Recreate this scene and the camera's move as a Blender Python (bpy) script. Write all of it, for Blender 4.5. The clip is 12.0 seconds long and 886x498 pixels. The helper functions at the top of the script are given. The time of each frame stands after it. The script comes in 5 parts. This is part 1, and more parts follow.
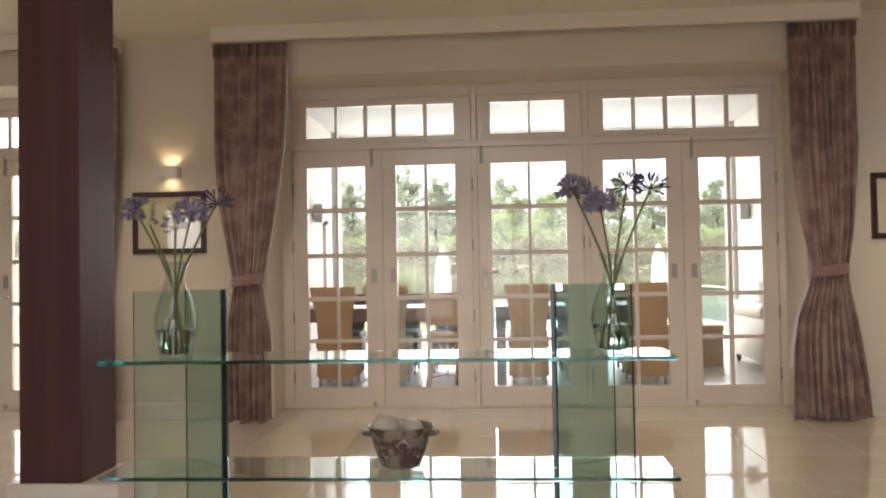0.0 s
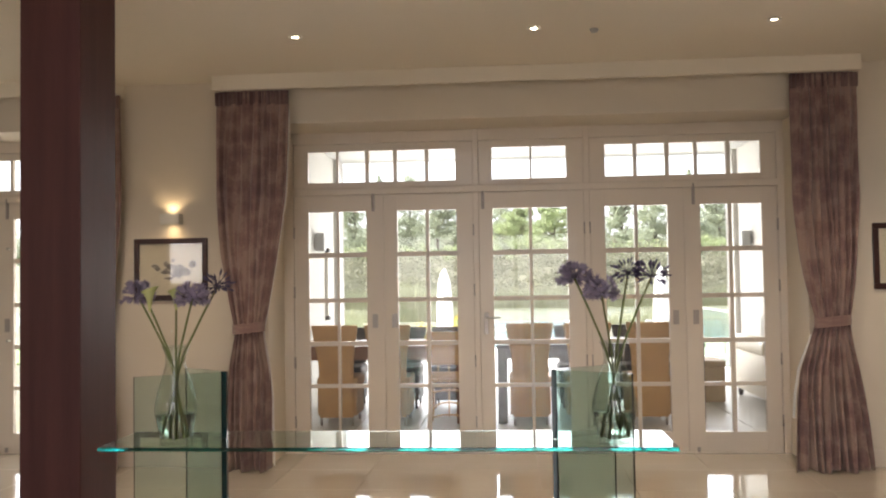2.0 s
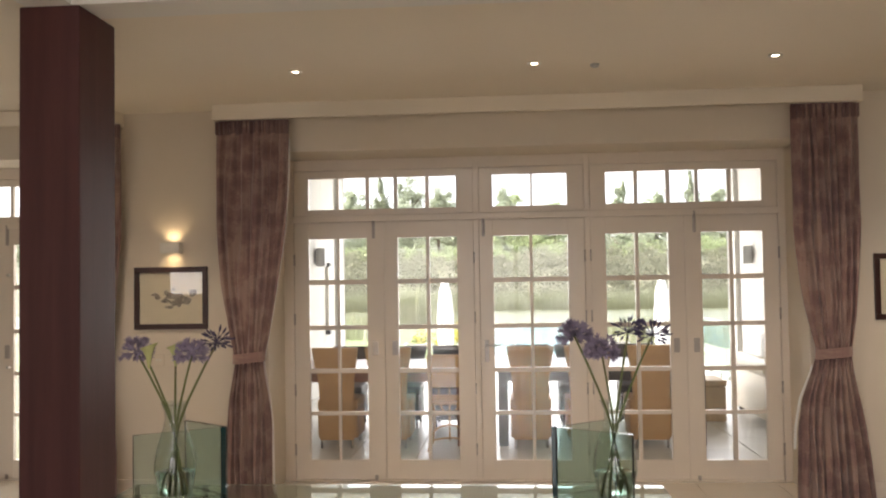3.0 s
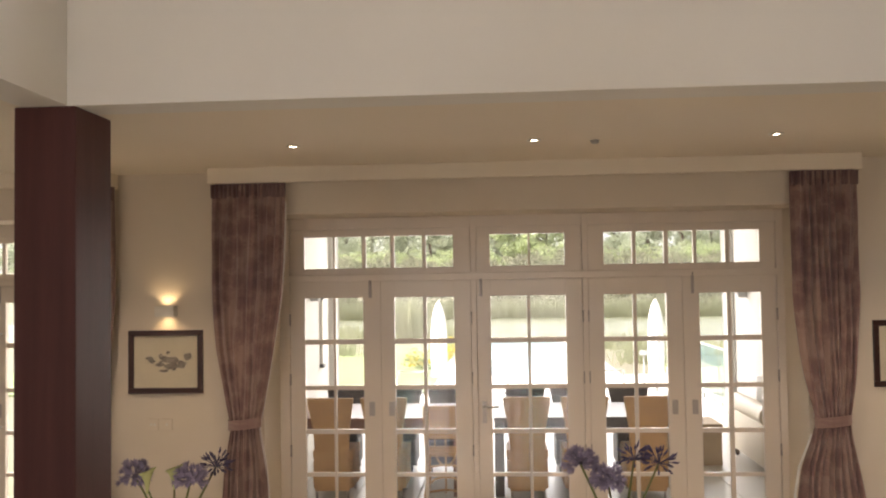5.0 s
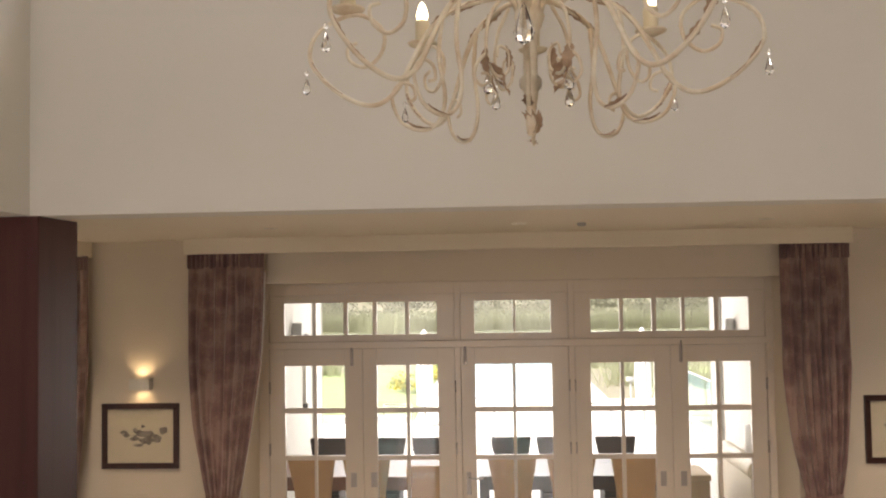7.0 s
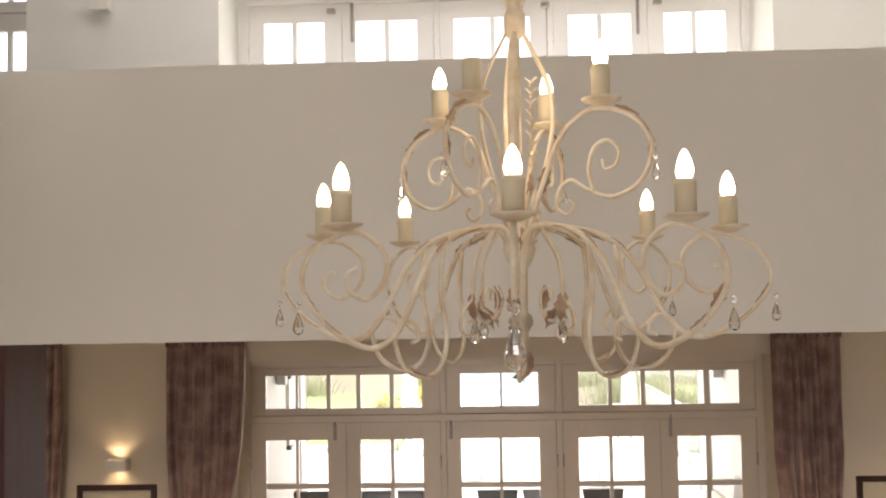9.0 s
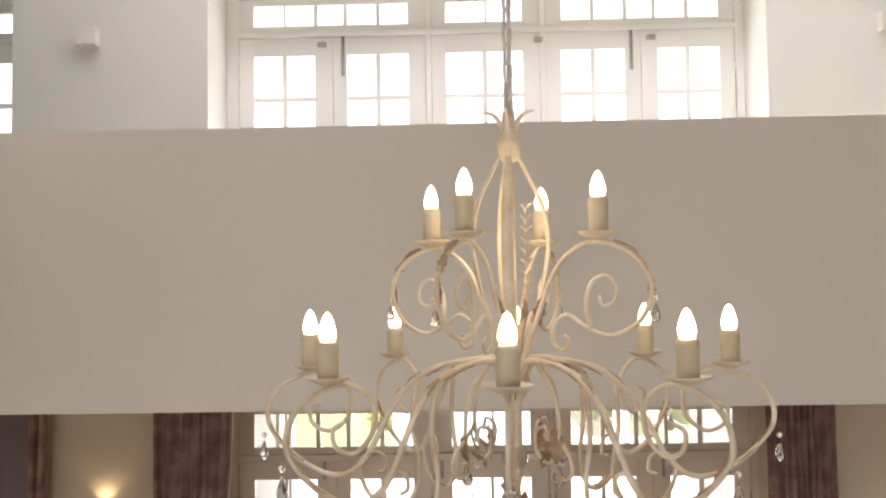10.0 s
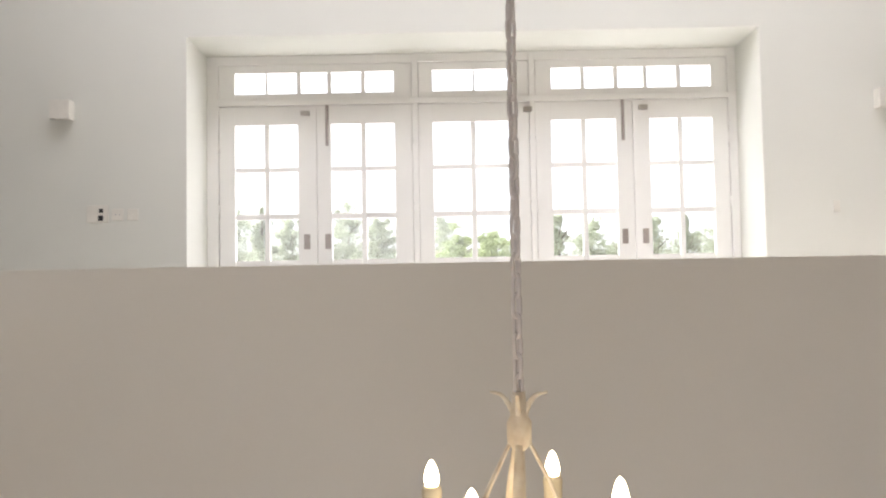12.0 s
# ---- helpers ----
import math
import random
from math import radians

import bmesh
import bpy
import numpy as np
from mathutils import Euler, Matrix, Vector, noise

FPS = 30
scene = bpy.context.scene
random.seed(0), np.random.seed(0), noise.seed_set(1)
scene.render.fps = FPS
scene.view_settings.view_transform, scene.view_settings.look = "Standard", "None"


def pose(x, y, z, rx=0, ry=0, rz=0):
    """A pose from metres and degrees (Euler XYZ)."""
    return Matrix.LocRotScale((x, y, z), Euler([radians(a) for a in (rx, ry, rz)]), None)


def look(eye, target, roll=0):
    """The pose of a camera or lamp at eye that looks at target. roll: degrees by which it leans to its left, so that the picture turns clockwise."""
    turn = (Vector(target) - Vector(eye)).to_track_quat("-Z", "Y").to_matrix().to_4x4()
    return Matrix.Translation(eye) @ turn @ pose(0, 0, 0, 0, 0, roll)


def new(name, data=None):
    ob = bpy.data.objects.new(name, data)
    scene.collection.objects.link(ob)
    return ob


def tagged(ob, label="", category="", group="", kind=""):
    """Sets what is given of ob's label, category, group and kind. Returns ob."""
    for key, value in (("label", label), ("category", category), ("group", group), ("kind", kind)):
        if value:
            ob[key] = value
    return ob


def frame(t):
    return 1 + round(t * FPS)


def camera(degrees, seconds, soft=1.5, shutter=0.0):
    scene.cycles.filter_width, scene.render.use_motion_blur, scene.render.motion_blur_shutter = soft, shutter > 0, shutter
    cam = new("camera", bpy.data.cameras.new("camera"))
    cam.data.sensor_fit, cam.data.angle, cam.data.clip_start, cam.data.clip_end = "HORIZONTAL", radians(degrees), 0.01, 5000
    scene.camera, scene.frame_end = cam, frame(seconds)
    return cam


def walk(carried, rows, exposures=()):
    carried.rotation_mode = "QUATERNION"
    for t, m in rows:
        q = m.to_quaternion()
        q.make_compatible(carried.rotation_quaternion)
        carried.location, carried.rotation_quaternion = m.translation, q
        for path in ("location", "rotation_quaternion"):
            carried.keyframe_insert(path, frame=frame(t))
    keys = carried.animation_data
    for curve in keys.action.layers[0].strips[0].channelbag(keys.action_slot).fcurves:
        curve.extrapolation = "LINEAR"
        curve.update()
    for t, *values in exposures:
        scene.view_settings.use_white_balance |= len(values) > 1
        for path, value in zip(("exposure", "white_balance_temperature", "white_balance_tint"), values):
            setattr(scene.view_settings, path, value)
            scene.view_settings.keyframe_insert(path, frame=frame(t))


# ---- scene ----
cam = camera(53.7, 12.0, soft=2.1)
PATH = [
    (0, (0.113, -6.878, 1.061), (-0.035, -4.884, 1.115), -1.0),
    (0.5, (0.127, -6.881, 1.12), (-0.026, -4.888, 1.179), -1.1),
    (1, (0.123, -6.873, 1.22), (-0.029, -4.88, 1.276), -1.0),
    (1.5, (0.129, -6.867, 1.285), (-0.025, -4.874, 1.349), -1.0),
    (2, (0.122, -6.884, 1.356), (-0.03, -4.891, 1.428), -0.9),
    (2.5, (0.128, -6.878, 1.469), (-0.026, -4.885, 1.539), -0.9),
    (3, (0.129, -6.882, 1.575), (-0.025, -4.89, 1.646), -0.9),
    (5, (0.087, -6.855, 2.033), (-0.047, -4.861, 2.108), -0.9),
    (5.5, (0.091, -6.822, 2.147), (-0.037, -4.827, 2.225), -0.9),
    (6, (0.104, -6.8, 2.26), (-0.018, -4.805, 2.341), -1.0),
    (6.5, (0.113, -6.766, 2.383), (-0.001, -4.771, 2.464), -0.9),
    (6.7, (0.112, -6.745, 2.435), (0.002, -4.749, 2.518), -0.9),
    (8.5, (0.114, -6.629, 2.891), (0.033, -4.633, 2.982), -1.0),
    (9, (0.119, -6.601, 3.028), (0.047, -4.605, 3.122), -1.0),
    (9.5, (0.121, -6.573, 3.168), (0.058, -4.576, 3.265), -1.0),
    (10, (0.122, -6.545, 3.291), (0.069, -4.548, 3.39), -0.9),
    (10.5, (0.122, -6.51, 3.428), (0.08, -4.513, 3.528), -0.9),
    (11, (0.116, -6.466, 3.566), (0.085, -4.469, 3.668), -0.8),
    (11.5, (0.104, -6.421, 3.699), (0.083, -4.423, 3.803), -0.9),
    (12, (0.089, -6.385, 3.832), (0.077, -4.388, 3.938), -1.0),
]
walk(cam, [(t, look(eye, target, roll)) for t, eye, target, roll in PATH], exposures=[(0.0, 1.15, 6280, 14), (3.0, 1.16, 6400, 15), (5.5, 1.08, 6800, 18), (8.5, 1.03, 6700, 18), (10.5, 1.08, 6400, 17), (12.0, 1.01, 6250, 16)])


# ---- world, sun, exposure ----
world = bpy.data.worlds.new("overcast_sky")
scene.world = world
world.use_nodes = True
wn, wl = world.node_tree.nodes, world.node_tree.links
sky = wn.new("ShaderNodeTexSky")
sky.sky_type = "NISHITA"
sky.sun_disc = False
sky.sun_elevation, sky.sun_rotation = radians(52), radians(259)
sky.air_density, sky.dust_density = 1.0, 2.5
wn["Background"].inputs["Strength"].default_value = 0.15
cloud = wn.new("ShaderNodeHueSaturation")  # thin white overcast
cloud.inputs["Saturation"].default_value, cloud.inputs["Value"].default_value = 0.2, 1.95
wl.new(sky.outputs["Color"], cloud.inputs["Color"])
wl.new(cloud.outputs["Color"], wn["Background"].inputs["Color"])


TOP = 6.9


def lamp(name, kind, m, energy, color=(1, 1, 1), **settings):
    data = bpy.data.lights.new(name, kind)
    data.energy, data.color = energy, color
    if kind == "AREA":
        data.shape, data.size, data.size_y = "RECTANGLE", settings["size"], settings["size_y"]
    if kind == "SUN":
        data.angle = settings["angle"]
    if kind in ("POINT", "SPOT"):
        data.shadow_soft_size = settings["soft"]
    if kind == "SPOT":
        data.spot_size, data.spot_blend = settings["spot"], 0.6
    ob = new(name, data)
    ob.matrix_world = m
    return ob


lamp("sun", "SUN", look((-20, -4, 26), (0, 0, 0)), 4.0, (1.0, 0.95, 0.87), angle=radians(10))
# daylight through the openings: the edge of the covered patio, the doors beside it, the upper doors and the glazing
# behind the camera. The rooflight over the gallery and the rear doors are unseen, added as fill.
lamp("sky_patio_edge", "AREA", look((0.475, 6.9, 1.55), (0.475, -6, 1.2)), 118, (1.0, 0.97, 0.92), size=5.9, size_y=3.2)
lamp("sky_left_doors", "AREA", look((-5.14, 0.35, 1.3), (-5.14, -6, 1.0)), 15, (1.0, 0.96, 0.9), size=3.7, size_y=2.3)
lamp("sky_upper_doors", "AREA", look((0.28, 0.42, 4.5), (0.28, -6, 4.4)), 44, (1.0, 0.97, 0.93), size=3.7, size_y=2.2)
# added fill: no rooflight is known here, it brightens the upper gallery wall
lamp("fill_rooflight", "AREA", look((0.3, -1.75, TOP + 0.15), (0.3, -1.7, 0)), 27, (1.0, 0.97, 0.93), size=6.0, size_y=0.9)
lamp("sky_rear_window", "AREA", look((-5.9, -11.75, 1.92), (-1.0, -0.5, 2.2)), 13, (1.0, 0.95, 0.88), size=1.9, size_y=1.1)
# added fill from behind the camera; these doors are unseen
lamp("fill_rear_doors", "AREA", look((-0.4, -11.75, 1.2), (-0.6, -3, 2.0)), 34, (1.0, 0.92, 0.81), size=3.9, size_y=2.2)
lamp("sky_rear_upper", "AREA", look((-2.2, -11.6, 4.5), (-1.8, -3, 3.0)), 19, (1.0, 0.95, 0.88), size=5.0, size_y=2.0)


# ---- materials ----
def mat(name, color, rough=0.6, metal=0.0, second=None, scale=8.0, bump=0.0, bump_scale=60.0, detail=4.0, spread=0.5,
        spec=0.5, coat=0.0, stretch=(1, 1, 1), random_tint=0.0, sheen=0.0):
    """A surface with colour varied at two scales, fine relief and, for repeated pieces, a shade of each piece's own."""
    m = bpy.data.materials.new(name)
    m.use_nodes = True
    n, l = m.node_tree.nodes, m.node_tree.links
    b = n["Principled BSDF"]
    b.inputs["Roughness"].default_value = rough
    b.inputs["Metallic"].default_value = metal
    b.inputs["Specular IOR Level"].default_value = spec
    b.inputs["Coat Weight"].default_value = coat
    b.inputs["Sheen Weight"].default_value = sheen
    second = second or tuple(c * 0.86 for c in color)
    co = n.new("ShaderNodeTexCoord")
    mp = n.new("ShaderNodeMapping")
    mp.inputs["Scale"].default_value = stretch
    l.new(co.outputs["Object"], mp.inputs["Vector"])
    big = n.new("ShaderNodeTexNoise")
    big.inputs["Scale"].default_value, big.inputs["Detail"].default_value = scale, detail
    l.new(mp.outputs["Vector"], big.inputs["Vector"])
    fine = n.new("ShaderNodeTexNoise")
    fine.inputs["Scale"].default_value, fine.inputs["Detail"].default_value = bump_scale, 3.0
    l.new(mp.outputs["Vector"], fine.inputs["Vector"])
    ramp = n.new("ShaderNodeValToRGB")
    ramp.color_ramp.elements[0].position, ramp.color_ramp.elements[1].position = 0.5 - spread / 2, 0.5 + spread / 2
    ramp.color_ramp.elements[0].color, ramp.color_ramp.elements[1].color = (*second, 1), (*color, 1)
    blend = n.new("ShaderNodeMath")
    blend.operation = "MULTIPLY_ADD"
    blend.inputs[1].default_value, blend.inputs[2].default_value = 0.25, -0.125
    l.new(fine.outputs["Fac"], blend.inputs[0])
    add = n.new("ShaderNodeMath")
    l.new(big.outputs["Fac"], add.inputs[0]), l.new(blend.outputs[0], add.inputs[1])
    l.new(add.outputs[0], ramp.inputs["Fac"])
    out = ramp.outputs["Color"]
    if random_tint:
        info = n.new("ShaderNodeObjectInfo")
        rng = n.new("ShaderNodeMapRange")
        rng.inputs["To Min"].default_value, rng.inputs["To Max"].default_value = 1 - random_tint, 1 + random_tint
        l.new(info.outputs["Random"], rng.inputs["Value"])
        hsv = n.new("ShaderNodeHueSaturation")
        l.new(rng.outputs["Result"], hsv.inputs["Value"]), l.new(out, hsv.inputs["Color"])
        out = hsv.outputs["Color"]
    l.new(out, b.inputs["Base Color"])
    if bump:
        bp = n.new("ShaderNodeBump")
        bp.inputs["Strength"].default_value, bp.inputs["Distance"].default_value = bump, 0.004
        l.new(fine.outputs["Fac"], bp.inputs["Height"]), l.new(bp.outputs["Normal"], b.inputs["Normal"])
    return m


def glass_mat(name, color, rough=0.0, ior=1.45, thin=False, veil=0.0):
    m = bpy.data.materials.new(name)
    m.use_nodes = True
    n, l = m.node_tree.nodes, m.node_tree.links
    b = n["Principled BSDF"]
    if not thin:
        b.inputs["Base Color"].default_value = (*color, 1)
        b.inputs["Transmission Weight"].default_value = 1.0
        b.inputs["Roughness"].default_value, b.inputs["IOR"].default_value = rough, ior
        return m
    lw = n.new("ShaderNodeLayerWeight")
    lw.inputs["Blend"].default_value = 0.5
    pw = n.new("ShaderNodeMath")
    pw.operation, pw.inputs[1].default_value = "POWER", 4.0
    l.new(lw.outputs["Facing"], pw.inputs[0])
    fr = n.new("ShaderNodeMath")
    fr.operation, fr.inputs[1].default_value, fr.inputs[2].default_value = "MULTIPLY_ADD", 0.7, (ior - 1) ** 2 / (ior + 1) ** 2
    l.new(pw.outputs[0], fr.inputs[0])
    tr, gl, mx = n.new("ShaderNodeBsdfTransparent"), n.new("ShaderNodeBsdfGlossy"), n.new("ShaderNodeMixShader")
    tr.inputs["Color"].default_value = (*color, 1)
    gl.inputs["Roughness"].default_value = rough
    l.new(fr.outputs[0], mx.inputs[0]), l.new(tr.outputs[0], mx.inputs[1]), l.new(gl.outputs[0], mx.inputs[2])
    if veil:  # haze and glare painted over the view by a thin scattering layer
        veil_layer, both = n.new("ShaderNodeBsdfTranslucent"), n.new("ShaderNodeMixShader")
        veil_layer.inputs["Color"].default_value = (0.95, 0.94, 0.9, 1)
        both.inputs[0].default_value = veil
        l.new(mx.outputs[0], both.inputs[1]), l.new(veil_layer.outputs[0], both.inputs[2])
        mx = both
    l.new(mx.outputs[0], n["Material Output"].inputs["Surface"])
    return m


def glow_mat(name, color, strength):
    m = bpy.data.materials.new(name)
    m.use_nodes = True
    b = m.node_tree.nodes["Principled BSDF"]
    b.inputs["Base Color"].default_value = (*color, 1)
    b.inputs["Emission Color"].default_value, b.inputs["Emission Strength"].default_value = (*color, 1), strength
    return m


def fabric_mat(name, ground, motif, gold):
    """A woven damask: darker medallions and sprigs on a dusky pink ground, with thread grain."""
    m = bpy.data.materials.new(name)
    m.use_nodes = True
    n, l = m.node_tree.nodes, m.node_tree.links
    b = n["Principled BSDF"]
    b.inputs["Roughness"].default_value = 0.85
    b.inputs["Sheen Weight"].default_value = 0.25
    uv = n.new("ShaderNodeUVMap")
    mp = n.new("ShaderNodeMapping")
    mp.inputs["Scale"].default_value = (0.55, 1.0, 1.0)
    l.new(uv.outputs["UV"], mp.inputs["Vector"])
    warp = n.new("ShaderNodeTexNoise")
    warp.inputs["Scale"].default_value, warp.inputs["Detail"].default_value = 16.0, 4.0
    l.new(uv.outputs["UV"], warp.inputs["Vector"])
    wob = n.new("ShaderNodeMixRGB")
    wob.blend_type, wob.inputs[0].default_value = "LINEAR_LIGHT", 0.035
    l.new(mp.outputs["Vector"], wob.inputs[1]), l.new(warp.outputs["Color"], wob.inputs[2])
    orn = n.new("ShaderNodeTexVoronoi")  # medallions in staggered rows
    orn.inputs["Scale"].default_value, orn.inputs["Randomness"].default_value = 8.0, 0.8
    l.new(wob.outputs[0], orn.inputs["Vector"])
    sprig = n.new("ShaderNodeTexNoise")
    sprig.inputs["Scale"].default_value, sprig.inputs["Detail"].default_value, sprig.inputs["Distortion"].default_value = 30.0, 3.0, 1.2
    l.new(mp.outputs["Vector"], sprig.inputs["Vector"])
    mp2 = n.new("ShaderNodeMapping")
    mp2.inputs["Scale"].default_value = (1.0, 0.08, 1.0)
    l.new(uv.outputs["UV"], mp2.inputs["Vector"])
    noi = n.new("ShaderNodeTexNoise")
    noi.inputs["Scale"].default_value, noi.inputs["Detail"].default_value = 70.0, 3.0
    l.new(mp2.outputs["Vector"], noi.inputs["Vector"])
    addA, addB = n.new("ShaderNodeMath"), n.new("ShaderNodeMath")
    addA.operation = addB.operation = "MULTIPLY_ADD"
    addA.inputs[1].default_value, addB.inputs[1].default_value, addB.inputs[2].default_value = 0.5, 0.3, -0.40
    l.new(noi.outputs["Fac"], addB.inputs[0])
    l.new(sprig.outputs["Fac"], addA.inputs[0]), l.new(addB.outputs[0], addA.inputs[2])
    total = n.new("ShaderNodeMath")
    l.new(orn.outputs["Distance"], total.inputs[0]), l.new(addA.outputs[0], total.inputs[1])
    ramp = n.new("ShaderNodeValToRGB")
    e = ramp.color_ramp.elements
    e[0].position, e[0].color = 0.22, (*ground, 1)
    e[1].position, e[1].color = 0.48, (*motif, 1)
    e2 = e.new(0.72)
    e2.color = (*gold, 1)
    l.new(total.outputs[0], ramp.inputs["Fac"]), l.new(ramp.outputs["Color"], b.inputs["Base Color"])
    thread = n.new("ShaderNodeTexNoise")
    thread.inputs["Scale"].default_value = 260.0
    l.new(uv.outputs["UV"], thread.inputs["Vector"])
    bp = n.new("ShaderNodeBump")
    bp.inputs["Strength"].default_value, bp.inputs["Distance"].default_value = 0.25, 0.002
    l.new(thread.outputs["Fac"], bp.inputs["Height"]), l.new(bp.outputs["Normal"], b.inputs["Normal"])
    return m


def weave_mat(name, light, dark):
    """Rattan or woven fibre: crossing strands with relief."""
    m = bpy.data.materials.new(name)
    m.use_nodes = True
    n, l = m.node_tree.nodes, m.node_tree.links
    b = n["Principled BSDF"]
    b.inputs["Roughness"].default_value = 0.6
    co = n.new("ShaderNodeTexCoord")
    br = n.new("ShaderNodeTexBrick")
    br.inputs["Scale"].default_value = 26.0
    br.inputs["Mortar Size"].default_value = 0.035
    br.inputs["Color1"].default_value, br.inputs["Color2"].default_value = (*light, 1), (*[c * 0.82 for c in light], 1)
    br.inputs["Mortar"].default_value = (*dark, 1)
    mp = n.new("ShaderNodeMapping")
    mp.inputs["Rotation"].default_value = (radians(90), 0, 0)
    l.new(co.outputs["Object"], mp.inputs["Vector"]), l.new(mp.outputs["Vector"], br.inputs["Vector"])
    noi = n.new("ShaderNodeTexNoise")
    noi.inputs["Scale"].default_value = 5.0
    l.new(co.outputs["Object"], noi.inputs["Vector"])
    mixc = n.new("ShaderNodeHueSaturation")
    rng = n.new("ShaderNodeMapRange")
    rng.inputs["To Min"].default_value, rng.inputs["To Max"].default_value = 0.7, 1.3
    l.new(noi.outputs["Fac"], rng.inputs["Value"]), l.new(rng.outputs["Result"], mixc.inputs["Value"])
    l.new(br.outputs["Color"], mixc.inputs["Color"]), l.new(mixc.outputs["Color"], b.inputs["Base Color"])
    bp = n.new("ShaderNodeBump")
    bp.inputs["Strength"].default_value, bp.inputs["Distance"].default_value = 0.4, 0.004
    bp.invert = True
    l.new(br.outputs["Fac"], bp.inputs["Height"]), l.new(bp.outputs["Normal"], b.inputs["Normal"])
    return m


PLASTER = mat("cream_plaster", (0.74, 0.66, 0.55), 0.75, second=(0.70, 0.62, 0.51), scale=1.3, bump=0.06, bump_scale=140)
WHITE_WALL = mat("white_plaster", (0.80, 0.78, 0.73), 0.8, second=(0.76, 0.74, 0.69), scale=1.1, bump=0.06, bump_scale=120)
UPPER_WALL = mat("pale_grey_plaster", (0.705, 0.70, 0.645), 0.8, second=(0.67, 0.665, 0.61), scale=1.1, bump=0.06, bump_scale=120)
# ceiling shade put into the colour: darkened to offset the patio edge lamp
PATIO_CEIL = mat("patio_ceiling_shade", (0.42, 0.415, 0.395), 0.85, second=(0.39, 0.385, 0.365), scale=1.0, bump=0.06, bump_scale=90)
# white render with shade in its colour, lowered because the edge lamp overlights it
PATIO_WALL = mat("patio_render_darkened", (0.55, 0.53, 0.49), 0.85, second=(0.51, 0.49, 0.45), scale=1.1, bump=0.08, bump_scale=90)
CEILING = mat("ceiling_paint", (0.83, 0.755, 0.635), 0.85, second=(0.80, 0.725, 0.605), scale=0.9, bump=0.04, bump_scale=120)
JOINERY = mat("cream_gloss_paint", (0.77, 0.685, 0.59), 0.32, second=(0.73, 0.645, 0.55), scale=3.0, bump=0.05, bump_scale=90, coat=0.2)
JOINERY_UP = mat("white_gloss_paint", (0.87, 0.855, 0.82), 0.35, second=(0.84, 0.825, 0.79), scale=3.0, bump=0.05, bump_scale=90)
TILE = mat("polished_cream_tile", (0.66, 0.59, 0.49), 0.05, second=(0.60, 0.53, 0.43), scale=2.2, detail=7, coat=0.5, random_tint=0.03, spec=0.7)
GROUT = mat("tile_grout", (0.45, 0.39, 0.31), 0.8)
MAHOGANY = mat("mahogany_stain", (0.10, 0.034, 0.032), 0.5, spec=0.3, second=(0.062, 0.019, 0.018), scale=3.0, bump=0.12, bump_scale=40, stretch=(6, 6, 0.35), spread=0.7)
DARK_WOOD = mat("dark_wood", (0.045, 0.022, 0.018), 0.35, second=(0.025, 0.012, 0.01), scale=5, bump=0.1, stretch=(1, 6, 6))
TABLE_WOOD = mat("oiled_brown_timber", (0.30, 0.14, 0.08), 0.35, second=(0.20, 0.085, 0.05), scale=4, bump=0.1, stretch=(0.5, 8, 8), spread=0.8)
IRON = mat("aged_bronze", (0.13, 0.10, 0.085), 0.45, metal=0.8, scale=30, bump=0.1)
# window glare put into the chain's colour: paler than its iron
CHAIN = mat("glare_paled_iron", (0.70, 0.66, 0.64), 0.6, metal=0.1, scale=20)
STEEL = mat("brushed_steel", (0.55, 0.52, 0.48), 0.3, metal=1.0, scale=30)
NICKEL_DARK = mat("dull_nickel", (0.46, 0.41, 0.38), 0.4, metal=0.6, scale=25)
CHAND = mat("distressed_cream_iron", (0.84, 0.785, 0.65), 0.5, second=(0.64, 0.52, 0.37), scale=13, bump=0.3, bump_scale=70, spread=0.3, detail=7)
CHAND_LEAF = mat("rusted_leaf_iron", (0.52, 0.38, 0.26), 0.6, second=(0.27, 0.17, 0.11), scale=22, bump=0.3)
CANDLE = mat("ivory_candle_sleeve", (0.72, 0.66, 0.50), 0.5, second=(0.60, 0.53, 0.38), scale=18, stretch=(1, 1, 0.4))
BULB = glow_mat("lit_bulb", (1.0, 0.80, 0.48), 5.0)
DOWN = glow_mat("lit_downlight", (1.0, 0.85, 0.6), 12.0)
WHITE_PLASTIC = mat("white_plastic", (0.78, 0.75, 0.68), 0.4)
BLACK_PLASTIC = mat("black_plastic", (0.03, 0.03, 0.03), 0.4)
GREY_PLASTIC = mat("grey_plastic", (0.45, 0.45, 0.44), 0.5)
# the panes carry a slight haze veil that pales the garden behind them
PANE = glass_mat("window_glass", (0.97, 0.98, 0.97), 0.0, 1.45, thin=True, veil=0.02)
PICTURE_GLASS = glass_mat("picture_glass", (1, 1, 1), 0.0, 1.5, thin=True)
TABLE_GLASS = glass_mat("green_float_glass", (0.72, 0.86, 0.815), 0.0, 1.5)
GLASS_EDGE = glass_mat("teal_glass_edge", (0.006, 0.17, 0.155), 0.05, 1.5)
GLASS_EDGE_DARK = mat("dark_glass_edge", (0.004, 0.035, 0.036), 0.15, second=(0.003, 0.02, 0.022), scale=4)
LEG_GLASS = glass_mat("deep_green_glass", (0.70, 0.845, 0.81), 0.0, 1.5)
FENCE_GLASS = glass_mat("fence_glass", (0.88, 0.95, 0.93), 0.0, 1.45, thin=True)
VASE_GLASS = glass_mat("vase_glass", (0.93, 0.95, 0.93), 0.0, 1.5, thin=True)
CRYSTAL = glass_mat("crystal", (0.98, 0.98, 0.98), 0.0, 1.52)
